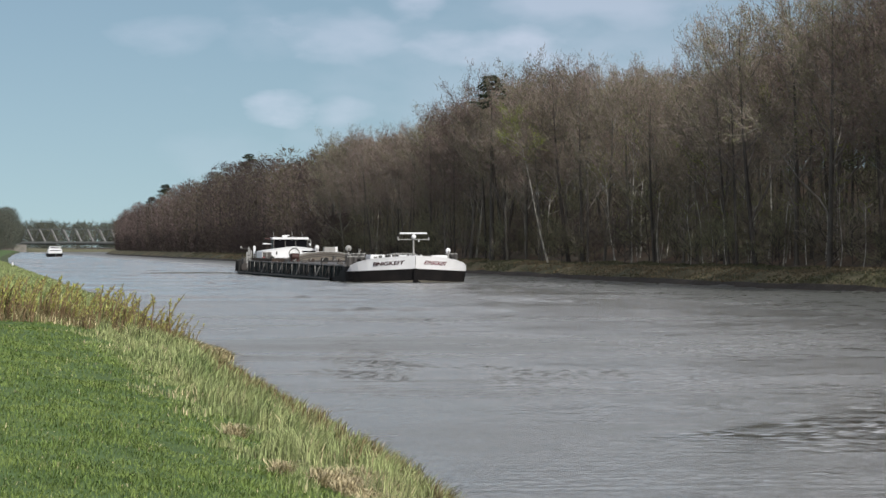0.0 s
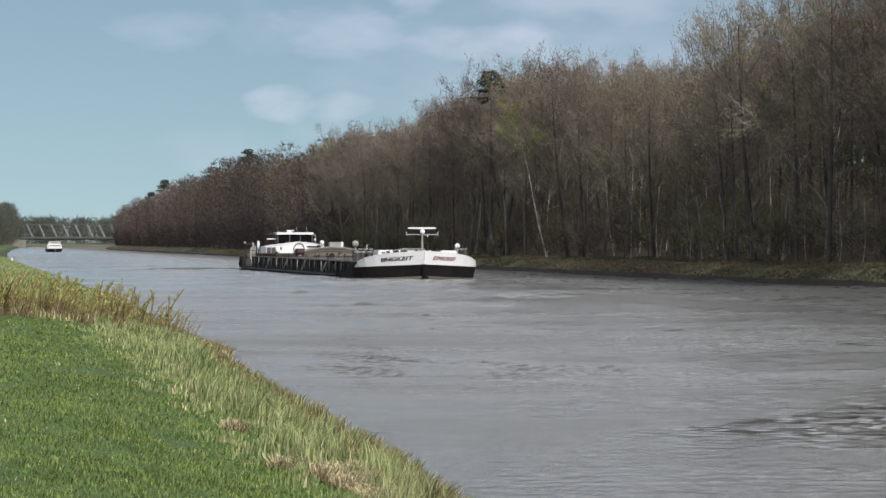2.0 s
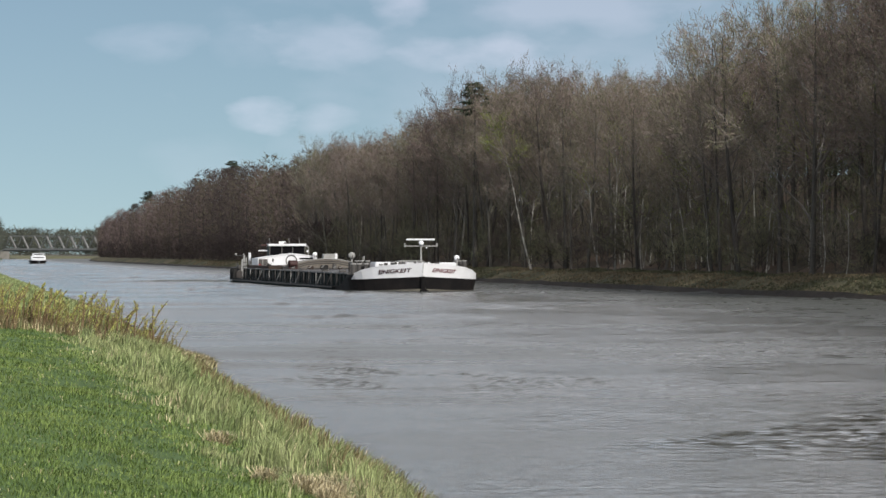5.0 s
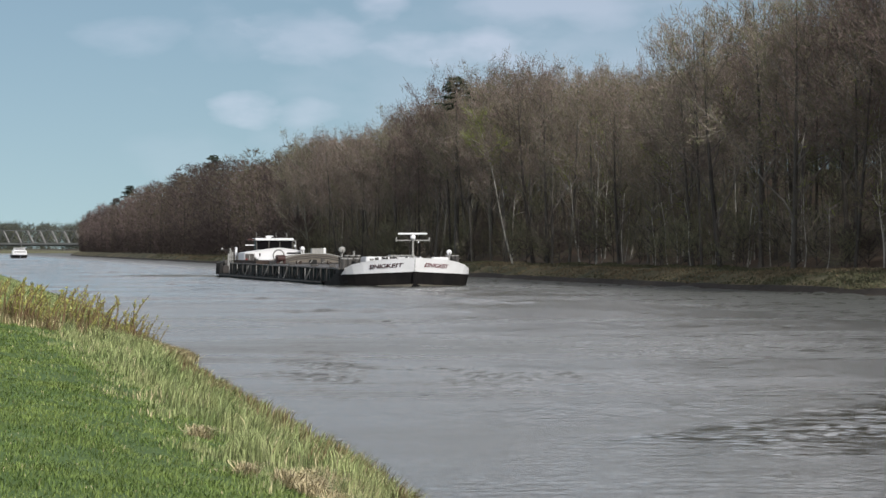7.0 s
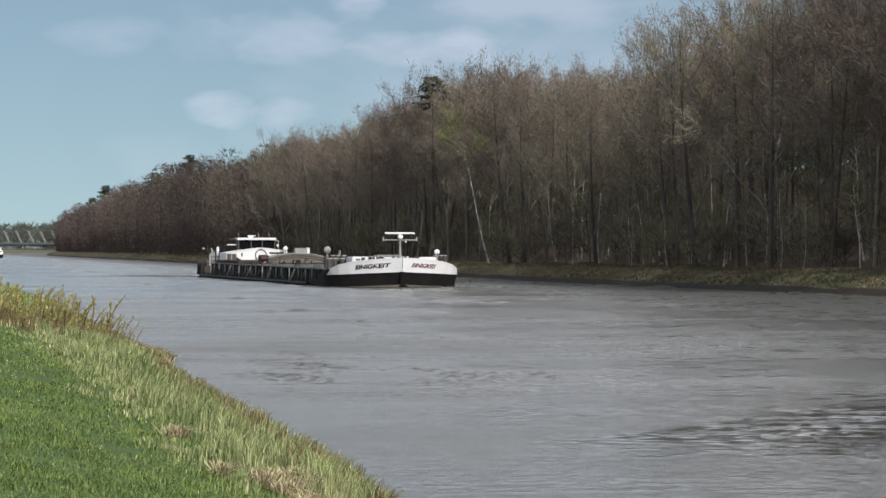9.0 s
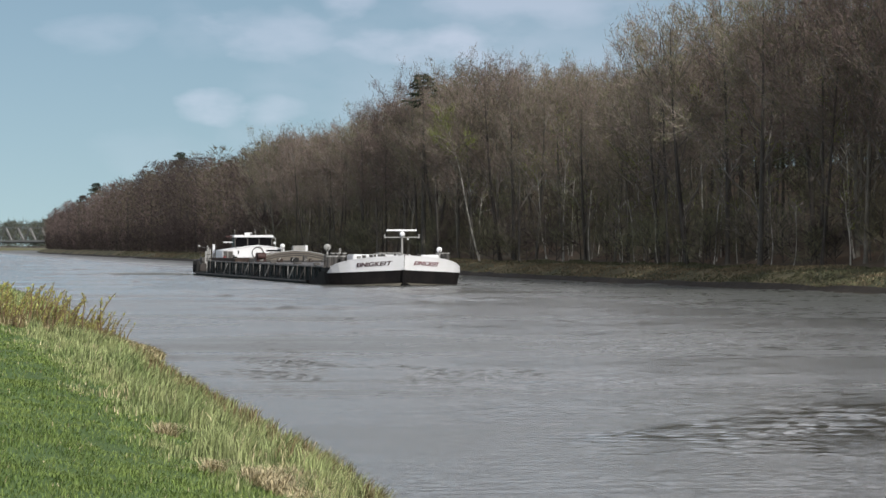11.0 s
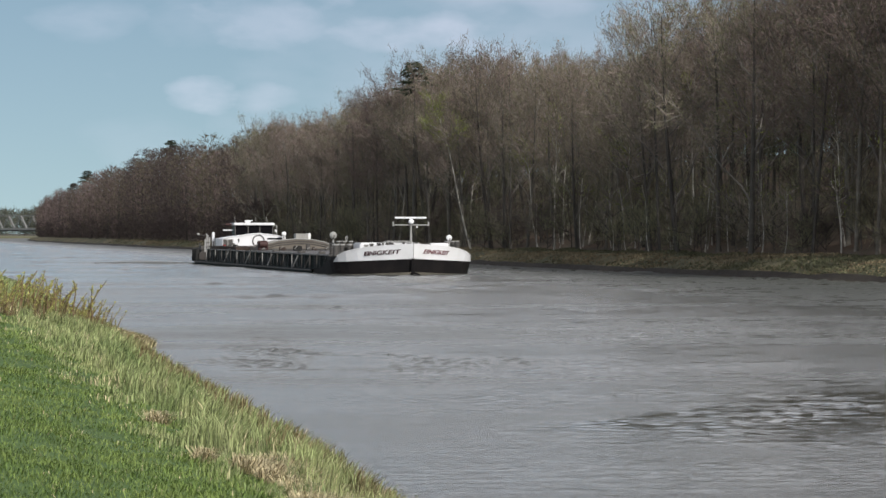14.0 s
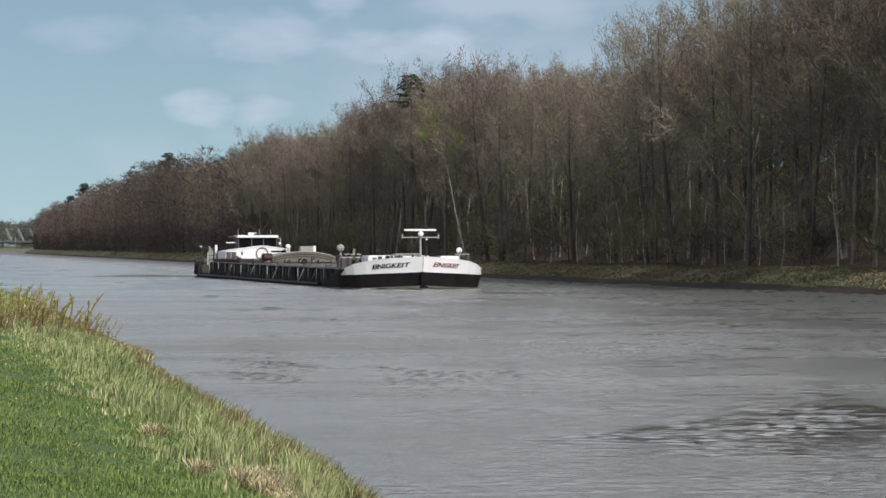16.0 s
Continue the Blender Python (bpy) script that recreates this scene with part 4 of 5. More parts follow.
def grow_tree(seed, H, spread, clear, twigs, limbs=18, width=0.030, bud=0.2, lean=(0, 0), twig_len=0.78, stout=0.0046):
    """A bare broadleaf tree: wood and crown as Geo."""
    rnd, rs = random.Random(seed), np.random.RandomState(seed)
    wood, crown = Geo(), Geo()
    r0 = H * stout
    pts, rad = [], []
    wob = [rnd.uniform(-1, 1) for _ in range(4)]
    for i in range(9):
        u = i / 8
        pts.append((lean[0] * u * H + wob[0] * 0.03 * H * math.sin(u * 3.0) + wob[2] * 0.015 * H * math.sin(u * 7), lean[1] * u * H + wob[1] * 0.03 * H * math.sin(u * 3.3), u * H * 0.9))
        rad.append(max(0.03, r0 * (1.25 - 1.2 * u if i else 1.45)))
    wood.limb(pts, rad, 6)
    P = np.array(pts)
    ends = []
    az = rnd.uniform(0, 6.28)
    for k in range(limbs):
        u = clear + (0.95 - clear) * ((k + 0.5) / limbs) ** 0.9
        az += 2.4 + rnd.uniform(-0.5, 0.5)
        base = np.array([np.interp(u, np.linspace(0, 1, 9), P[:, j]) for j in range(3)])
        ln = spread * (0.55 + 0.75 * math.sin(math.pi * min(1, (u - clear) / (1 - clear) * 0.8 + 0.2))) * rnd.uniform(0.7, 1.2)
        el = radians(rnd.uniform(4, 46)) + u * 0.3
        d = np.array([math.cos(az) * math.cos(el), math.sin(az) * math.cos(el), math.sin(el)])
        q, prev = [base], base
        for j in range(4):
            d = d + np.array([rnd.uniform(-.25, .25), rnd.uniform(-.25, .25), rnd.uniform(-0.10, 0.20)])
            d /= np.linalg.norm(d)
            prev = prev + d * ln / 4
            q.append(prev)
        rl = max(0.035, r0 * 0.42 * (1.15 - u))
        wood.limb(q, [rl, rl * 0.8, rl * 0.6, rl * 0.4, 0.015], 4)
        ends.append((np.array(q), ln))
        for j in range(3):
            t = rnd.uniform(0.3, 0.95) * 4
            i0 = min(3, int(t))
            b = q[i0] + (q[i0 + 1] - q[i0]) * (t - i0)
            d2 = d + np.array([rnd.uniform(-1, 1), rnd.uniform(-1, 1), rnd.uniform(-0.1, 0.7)])
            d2 /= np.linalg.norm(d2)
            l2 = ln * rnd.uniform(0.3, 0.6)
            q2 = [b, b + d2 * l2 * 0.5, b + d2 * l2 + np.array([0, 0, 0.15 * l2])]
            wood.limb(q2, [rl * 0.45, rl * 0.3, 0.012], 3)
            ends.append((np.array(q2), l2))
    ends.append((P[5:], spread))
    wts = np.array([e[1] for e in ends])
    pick = rs.choice(len(ends), size=twigs, p=wts / wts.sum())
    tt = rs.uniform(0.12, 1.0, twigs) ** 0.75
    org, way = np.empty((twigs, 3)), np.empty((twigs, 3))
    for i, (k, t) in enumerate(zip(pick, tt)):
        q = ends[k][0]
        x = t * (len(q) - 1)
        i0 = min(len(q) - 2, int(x))
        org[i] = q[i0] + (q[i0 + 1] - q[i0]) * (x - i0)
        way[i] = q[i0 + 1] - q[i0]
    way /= np.linalg.norm(way, axis=1)[:, None] + 1e-9
    way = way * 0.8 + rs.normal(size=way.shape) * 0.65 + np.array([0, 0, 0.22])
    way /= np.linalg.norm(way, axis=1)[:, None]
    ln = rs.uniform(0.5, 1.5, twigs) * twig_len
    org += rs.normal(size=org.shape) * 0.22
    v, f = slivers(org, way, ln, rs.uniform(0.7, 1.4, twigs) * width, rs)
    m = (rs.uniform(size=twigs) < bud).astype(np.int32)
    crown.add(v, f)
    crown.m[-1] = m
    return wood, crown


def grow_dome(seed, H, spread, clear, twigs, bud=0.2, stout=0.007, width=0.043, twig_len=0.48, limbs=13):
    """A broad old tree: clear trunk, ascending limbs fanning out to a domed crown of fine twigs."""
    rnd, rs = random.Random(seed), np.random.RandomState(seed)
    wood, crown = Geo(), Geo()
    r0 = H * stout
    bend = np.array([rnd.uniform(-0.03, 0.03), rnd.uniform(-0.03, 0.03)]) * H

    def trunk_at(u):
        return np.array([bend[0] * math.sin(u * 2.6), bend[1] * math.sin(u * 2.2), u * H])

    wood.limb([trunk_at(u) for u in (0, 0.03, 0.15, 0.35, 0.55, 0.75, 0.9)], [r0 * 1.5, r0 * 1.1, r0, r0 * 0.85, r0 * 0.6, r0 * 0.3, 0.03], 6)
    sprays = []
    az = rnd.uniform(0, 6.28)
    mid = (1 + clear) / 2
    for k in range(limbs):
        az += 2.4 + rnd.uniform(-0.4, 0.4)
        t = (k + 0.5) / limbs
        # the tip lies on the dome
        top = math.sin(-0.35 + 1.75 * t ** 0.8)
        rim = spread * math.sqrt(max(0.04, 1 - min(1, abs(top)) ** 2.2)) * rnd.uniform(0.75, 1.12)
        tip = np.array([math.cos(az) * rim, math.sin(az) * rim, H * (mid + (1 - mid) * 0.96 * top * rnd.uniform(0.9, 1.0))])
        u0 = max(clear * 0.75, min(0.72, tip[2] / H - 0.12 - 0.25 * rim / spread * rnd.uniform(0.5, 1.0)))
        a = trunk_at(u0)
        tip[:2] += a[:2]
        c = a + (tip - a) * 0.45 + np.array([0, 0, -0.02 * H * rnd.uniform(-1, 1.5)])
        q = [a * (1 - s) ** 2 + c * 2 * s * (1 - s) + tip * s * s + (rs.normal(size=3) * 0.12 if 0 < s < 1 else 0) for s in (0, 0.2, 0.4, 0.6, 0.8, 1.0)]
        rl = max(0.04, r0 * 0.5 * (1.1 - u0))
        wood.limb(q, [rl, rl * 0.85, rl * 0.68, rl * 0.5, rl * 0.33, 0.02], 4, 1)
        ln = np.linalg.norm(tip - a)
        sprays.append((q[2:], 0.6 * ln))
        for j in range(5):
            i0 = rnd.choice((1, 2, 2, 3, 3, 4))
            b = q[i0] + (q[i0 + 1] - q[i0]) * rnd.random()
            d = (q[i0 + 1] - q[i0]) / (np.linalg.norm(q[i0 + 1] - q[i0]) + 1e-6)
            d = d * 0.7 + rs.normal(size=3) * 0.55 + np.array([0, 0, 0.25])
            d /= np.linalg.norm(d)
            l2 = ln * rnd.uniform(0.22, 0.45)
            q2 = [b, b + d * l2 * 0.5, b + d * l2 + np.array([0, 0, 0.12 * l2])]
            wood.limb(q2, [rl * 0.4, rl * 0.28, 0.016], 3, 1)
            sprays.append((q2, l2))
    wts = np.array([e[1] for e in sprays])
    pick = rs.choice(len(sprays), size=twigs, p=wts / wts.sum())
    tt = rs.uniform(0.1, 1.0, twigs) ** 0.6
    org, way = np.empty((twigs, 3)), np.empty((twigs, 3))
    for i, (k, t) in enumerate(zip(pick, tt)):
        q = sprays[k][0]
        x = t * (len(q) - 1)
        i0 = min(len(q) - 2, int(x))
        org[i] = q[i0] + (q[i0 + 1] - q[i0]) * (x - i0)
        way[i] = q[i0 + 1] - q[i0]
    way /= np.linalg.norm(way, axis=1)[:, None] + 1e-9
    out = org - np.array([0, 0, H * mid * 0.8])
    out /= np.linalg.norm(out, axis=1)[:, None] + 1e-9
    way = way * 0.45 + out * 0.4 + rs.normal(size=way.shape) * 0.62 + np.array([0, 0, 0.15])
    way /= np.linalg.norm(way, axis=1)[:, None]
    org += rs.normal(size=org.shape) * 0.30
    v, f = slivers(org, way, rs.uniform(0.5, 1.5, twigs) * twig_len, rs.uniform(0.7, 1.4, twigs) * width, rs)
    crown.add(v, f)
    crown.m[-1] = (rs.uniform(size=twigs) < bud).astype(np.int32)
    return wood, crown


def twig_mass(seed, n, width, length):
    """A simple bare tree of 20 m: a stem and a domed mass of twigs, thin low down."""
    rs = np.random.RandomState(seed)
    wood, crown = Geo(), Geo()
    wood.limb([(0, 0, 0), (rs.uniform(-.5, .5), rs.uniform(-.5, .5), 9), (0, 0, 17)], [0.14, 0.10, 0.03], 4)
    u = rs.uniform(0.02, 1.0, n) ** 0.72
    prof = np.interp(u, [0, 0.2, 0.45, 0.7, 0.85, 0.95, 1.0], [0.5, 0.65, 0.95, 1.0, 0.82, 0.5, 0.15])
    a = rs.uniform(0, math.tau, n)
    lobes = 1 + 0.22 * np.sin(a * 3 + seed) + 0.12 * np.sin(u * 17 + a * 2)
    R = 4.4 * prof * lobes * rs.uniform(0.03, 1, n) ** 0.42
    org = np.stack([np.cos(a) * R, np.sin(a) * R, u * 19.0], 1)
    way = np.stack([np.cos(a) * 0.55, np.sin(a) * 0.55, np.full(n, 0.55)], 1) + rs.normal(size=(n, 3)) * 0.5
    way /= np.linalg.norm(way, axis=1)[:, None]
    v, f = slivers(org, way, length * rs.uniform(0.5, 1.4, n), width * rs.uniform(0.7, 1.3, n), rs)
    crown.add(v, f)
    crown.m[-1] = (rs.uniform(size=n) < 0.06).astype(np.int32)
    return wood.arrays(), crown.arrays()


def ground_far(x, y):
    return far_height(x - far_shore(y)) + noise.noise(((x - far_shore(y)) * 0.06, y * 0.02, 3.0)) * (1.2 if x - far_shore(y) > 12 else 0) - 0.15


TREE_KINDS = []


def make_tree_kinds():
    # near kinds mostly take the lightened twigs, to brighten shaded crowns
    looks = [(BARK, TWIG_RED_LIT, BUD, 0.5), (BARK, TWIG_RED_LIT, BUD, 0.25), (PALE_BARK, TWIG_RED_LIT, BUD, 0.5), (BARK, BUD, TWIG, 0.35), (BARK, TWIG_RED_LIT, TWIG, 0.15), (PALE_BARK, TWIG_RED_LIT, BUD, 0.3)]
    for i in range(9):
        bark, tw, bd, b = looks[i % 6]
        rnd = random.Random(i + 40)
        wood, crown = grow_dome(100 + i, 20.0, rnd.uniform(4.2, 5.6), rnd.uniform(0.12, 0.32), 4700, bud=b, stout=(0.0085, 0.006, 0.0065, 0.009, 0.0055, 0.0075)[i % 6])
        t = group_empty("bare_tree")
        names = ["bare brown broadleaf tree on the far bank", "bare reddish-brown broadleaf tree in the wood", "pale-barked tree with first green buds", "dark-barked tree coming into olive leaf", "bare tree with mixed brown twigs", "pale-barked bare tree with reddish twigs"]
        tagged(t, names[i % 6], "tree", group="trees of the far wood")
        w = new("trunk", wood.mesh("trunk", [bark, LIT_LIMB_BARK]))
        c = new("crown", crown.mesh("crown", [tw, bd]))
        w.parent = c.parent = t
        TREE_KINDS.append((t, wood.arrays()))


def plant_woods():
    make_tree_kinds()
    rnd = random.Random(11)
    spots = []
    for d, step, y1 in ((6.5, 5.6, 470), (10.5, 6.0, 450), (15.5, 6.6, 430), (21.5, 7.6, 420)):
        y = 158.0
        while y < y1:
            y += step * rnd.uniform(0.7, 1.3) * (0.92 if y < 240 else 1.0 if y < 290 else 0.8)
            spots.append((far_shore(y) + d + rnd.uniform(-1.6, 1.6), y))
    used = set()
    for x, y in spots[:300]:
        k = rnd.randrange(len(TREE_KINDS))
        if 205 < y < 225 and k in (2, 5, 8):
            k = 1  # dark bark replaces pale here, whose sunlit limbs stood out in view
        t, _ = TREE_KINDS[k]
        z = ground_far(x, y)
        hs = max(11.0, (top_height(y) - z) * 0.95) / 20.0 * rnd.uniform(0.80, 1.0)
        m = pose(x, y, z, rnd.uniform(-5, 5), rnd.uniform(-5, 5), rnd.uniform(0, 360))
        if k not in used:
            used.add(k)
            t.matrix_basis = m
            t.scale = (hs, hs, hs)
            continue
        o = copy_thing(t, m)
        o.scale = (hs * rnd.uniform(0.9, 1.1), hs * rnd.uniform(0.9, 1.1), hs)
    # the rest of the wood, behind and beyond, as one mass
    simple = [twig_mass(300 + i, 640, 0.135, 1.0) for i in range(7)]
    thicket = [twig_mass(450 + i, 230, 0.36, 3.2) for i in range(7)]
    sketch = [twig_mass(400 + i, 560, 0.17, 1.2) for i in range(7)]
    whole = Geo()

    def stand(x, y, z, h, k, a, tint, kind=None):
        for part_no, (v, f, m) in enumerate((kind or (simple if y < 430 or (y < 760 and x - far_shore(y) < 26) else sketch))[k]):
            c, s = math.cos(a), math.sin(a)
            R = np.array([[c, -s, 0], [s, c, 0], [0, 0, 1]])
            whole.add(v @ R.T * (h / 20.0) + np.array([x, y, z]), f)
            whole.m[-1] = np.where(m == 1, 2, tint).astype(np.int32) if part_no else np.full(len(f), 3, dtype=np.int32)

    for d, step, y0, y1 in ((7, 5.4, 470, 1330), (12, 6.6, 450, 1330), (19, 9, 430, 1330), (27, 4.6, 150, 450), (33, 5.0, 150, 450), (40, 5.5, 150, 450), (48, 6.5, 150, 450), (28, 7.5, 450, 1330), (36, 9, 450, 1330), (46, 11, 450, 1300)):
        y = y0
        while y < y1:
            y += step * rnd.uniform(0.7, 1.3) * (1 if y < 800 else 1.35)
            x = far_shore(y) + d + rnd.uniform(-2, 2)
            z = ground_far(x, y)
            top = top_height(y) if d < 24 or y > 450 else 3.0 + math.hypot(x, y) * math.tan(radians(0.82 * skyline(math.degrees(math.atan2(x, y)))))
            stand(x, y, z, min(30.0, max(10.0, (top - z) * 0.95)) * rnd.uniform(0.80, 1.0), rnd.randrange(7), rnd.uniform(0, 6.28), rnd.choice((0, 0, 0, 1, 1, 2, 2) if y < 620 else (0, 0, 0, 0, 1, 1, 2)))
    for k in range(60):
        y = 165 + 2.1 * k
        x = far_shore(y) + rnd.uniform(24, 46)
        stand(x, y, ground_far(x, y) - 0.2, rnd.uniform(11, 15), rnd.randrange(7), rnd.uniform(0, 6.28), 0, simple)
    y = 150.0
    while y < 470:
        y += rnd.uniform(1.2, 2.4)
        x = far_shore(y) + rnd.uniform(40, 62)
        stand(x, y, ground_far(x, y) - 0.2, rnd.uniform(7, 11), rnd.randrange(7), rnd.uniform(0, 6.28), 0, simple)
    y = 440.0
    while y < 1330:
        y += rnd.uniform(1.8, 3.6)
        x = far_shore(y) + rnd.uniform(4.6, 8.0)
        stand(x, y, ground_far(x, y) - 0.2, rnd.uniform(3.5, 7.5), rnd.randrange(7), rnd.uniform(0, 6.28), 0, thicket)
    me = whole.mesh("far_wood", [TWIG, TWIG_RED_LIT, BUD, BARK])
    tagged(new("far_wood", me), "bare brown spring woodland along the far bank", "woodland", kind="stuff")
    # woods beyond the bridge and on the near side far off
    whole.v, whole.f, whole.m, whole.n = [], [], [], 0
    for i in range(260):
        y = rnd.uniform(1560, 1760)
        x = rnd.uniform(-20, 130)
        stand(x, y, 1.0, rnd.uniform(13.5, 16.5), rnd.randrange(7), rnd.uniform(0, 6.28), rnd.choice((0, 1)), thicket)
    for i in range(140):
        y = rnd.uniform(1230, 1440)
        x = near_shore(y) - rnd.uniform(3, 22)
        stand(x, y, 1.3, rnd.uniform(14, 21), rnd.randrange(7), rnd.uniform(0, 6.28), rnd.choice((0, 1)))
    me = whole.mesh("distant_wood", [HAZED_TWIG, HAZED_TWIG, BUD, BARK])
    tagged(new("distant_wood", me), "distant olive-brown woodland beyond the bridge", "woodland", kind="stuff")


def skyline(az):
    """Elevation of the wood's crest in degrees, by bearing from the camera: the trees behind on the hill are sized to
    it, to fit the view.
    """
    return float(np.interp(az, [9.4, 10.2, 11, 12, 12.9, 13.8, 14.7, 15.5, 16, 17.5, 20.5], [2.5, 3.1, 3.4, 3.7, 3.5, 3.75, 3.95, 4.6, 5.0, 6.0, 7.0]))


def top_height(y):
    """Height of the tree tops along the far bank."""
    return float(np.interp(y, [150, 200, 212, 226, 240, 290, 320, 360, 400, 480, 660, 830, 1150, 1330], [28.3, 27.6, 25.7, 23.5, 22.6, 23.6, 26.4, 23.4, 22.0, 23.2, 24.6, 20.8, 17, 15]))


def make_birch(x, y, H, lean, seed, leafy=0.75, stout=0.0042, twigs=620, spread=2.4, limbs=8):
    wood, crown = grow_tree(seed, H, spread, 0.6, twigs, limbs=limbs, width=0.045, bud=leafy, lean=lean, twig_len=0.8, stout=stout)
    t = group_empty("birch_tree")
    tagged(t, "slender leaning birch with white trunk and yellow-green leaves", "tree", group="birches")
    a = new("trunk", wood.mesh("trunk", [BIRCH_BARK]))
    b = new("crown", crown.mesh("crown", [TWIG, BIRCH_LEAF]))
    a.parent = b.parent = t
    t.location = (x, y, ground_far(x, y))


def make_firs():
    rs, rnd = np.random.RandomState(8), random.Random(8)
    H = 22.0
    wood, crown = Geo(), Geo()
    wood.limb([(0, 0, 0), (0, 0, H * 0.5), (0, 0, H)], [0.28, 0.18, 0.03], 6)
    z = H * 0.84
    while z < H - 0.3:
        reach = 0.5 + 0.72 * (H - z) ** 0.85
        for k in range(6):
            a = rnd.uniform(0, math.tau)
            r = reach * rnd.uniform(0.7, 1.1)
            d = np.array([math.cos(a), math.sin(a), 0.0])
            z += rnd.uniform(-0.08, 0.12)
            q = [np.array([0, 0, z]), np.array([0, 0, z - 0.10 * r]) + d * r * 0.6, np.array([0, 0, z - 0.02 * r]) + d * r]
            wood.limb(q, [0.05, 0.035, 0.01], 3)
            m = 18
            s = rs.uniform(0.1, 1.0, m)
            org = np.array([q[0] + (q[1] - q[0]) * min(1, w / 0.6) + (q[2] - q[1]) * max(0, (w - 0.6) / 0.4) for w in s])
            side = np.array([-math.sin(a), math.cos(a), 0.0])
            way = d * 0.6 + side[None, :] * rs.uniform(-1, 1, m)[:, None] + np.array([0, 0, -0.25]) + rs.normal(size=(m, 3)) * 0.25
            way /= np.linalg.norm(way, axis=1)[:, None]
            v, f = slivers(org, way, rs.uniform(0.35, 0.8, m), np.full(m, 0.20), rs)
            crown.add(v, f)
        z += 0.20 + 0.03 * (H - z)
    t = group_empty("fir_tree")
    tagged(t, "dark green conifer rising above the bare trees", "tree", group="conifers")
    p = new("trunk", wood.mesh("trunk", [BARK]))
    q = new("crown", crown.mesh("crown", [NEEDLE]))
    p.parent = q.parent = t
    first = True
    for x, y, h in ((62.3, 320, 21.6), (80, 417, 18.5), (78, 388, 19.5), (85, 796, 20.6), (86, 815, 18.0), (86, 900, 16.5), (84, 1232, 15.0), (84, 1160, 17.6), (84, 1088, 20.2), (85, 1105, 18.6)):
        m = pose(x, y, ground_far(x, y), 0, 0, rnd.uniform(0, 360))
        if first:
            t.matrix_basis = m
            t.scale = (h / H * 1.15, h / H * 1.15, h / H)
            first = False
        else:
            o = copy_thing(t, m)
            wide = h / H * (1.5 if y > 700 else 1.0)
            o.scale = (wide, wide, h / H)


def make_bushes():
    rnd = random.Random(21)
    kinds = []
    for i in range(5):
        tall = i >= 2
        H = 6.5 if tall else 2.6
        wood, crown = grow_tree(700 + i, H, 1.9 if tall else 1.3, 0.02, 640 if tall else 380, limbs=9, width=0.036, bud=(0.2, 0.5, 0.6, 0.1, 0.3)[i], twig_len=0.75)
        b = group_empty("sapling" if tall else "bush")
        tagged(b, "slim bare sapling in the undergrowth" if tall else "low twiggy undergrowth bush at the wood's edge", "sapling" if tall else "bush", group="undergrowth")
        t = new("stem", wood.mesh("stem", [BARK]))
        c = new("crown", crown.mesh("crown", [BUSH, BUD] if i % 2 else [TWIG, BUD]))
        t.parent = c.parent = b
        kinds.append(b)
    used = set()
    y = 158.0
    while y < 480:
        y += rnd.uniform(0.7, 1.9)
        k = rnd.randrange(5)
        d = rnd.uniform(5.2, 9.0) if k < 2 else rnd.uniform(6.5, 20)
        x = far_shore(y) + d
        s = rnd.uniform(0.8, 1.6)
        m = pose(x, y, ground_far(x, y) + 0.05, 0, 0, rnd.uniform(0, 360))
        o = kinds[k]
        if k in used:
            o = copy_thing(o, m)
        used.add(k)
        o.matrix_basis = m
        o.scale = (s, s, s * rnd.uniform(0.8, 1.2))


plant_woods()
make_birch(61.9, 287.3, 17.4, (-0.225, 0.0), 501, 0.8, 0.0047, 760, 2.1, 9)
for bx, by, bh, bl, bs in ((63.6, 258, 15.5, 0.01, 502), (64.0, 266, 11.5, -0.10, 503), (66.5, 223, 17.5, 0.03, 504), (64.0, 420, 12, 0.03, 506), (64.8, 234, 10, -0.05, 507),
                           (66.2, 207, 12, 0.07, 508), (68.0, 190, 13, -0.08, 509), (68.5, 181, 11, 0.09, 511), (64.6, 300, 9, 0.06, 513)):
    make_birch(bx, by, bh, (bl, 0.02), bs, 0.3)
rnd_birch = random.Random(61)
for k in range(34):
    by = 160 + 110 * (k + rnd_birch.random()) / 34
    make_birch(far_shore(by) + rnd_birch.uniform(5.6, 9.5), by, rnd_birch.uniform(4.5, 9), (rnd_birch.uniform(-0.12, 0.12), 0.0), 520 + k, 0.2, 0.0065, 110, 0.7, 3)
make_firs()
make_bushes()


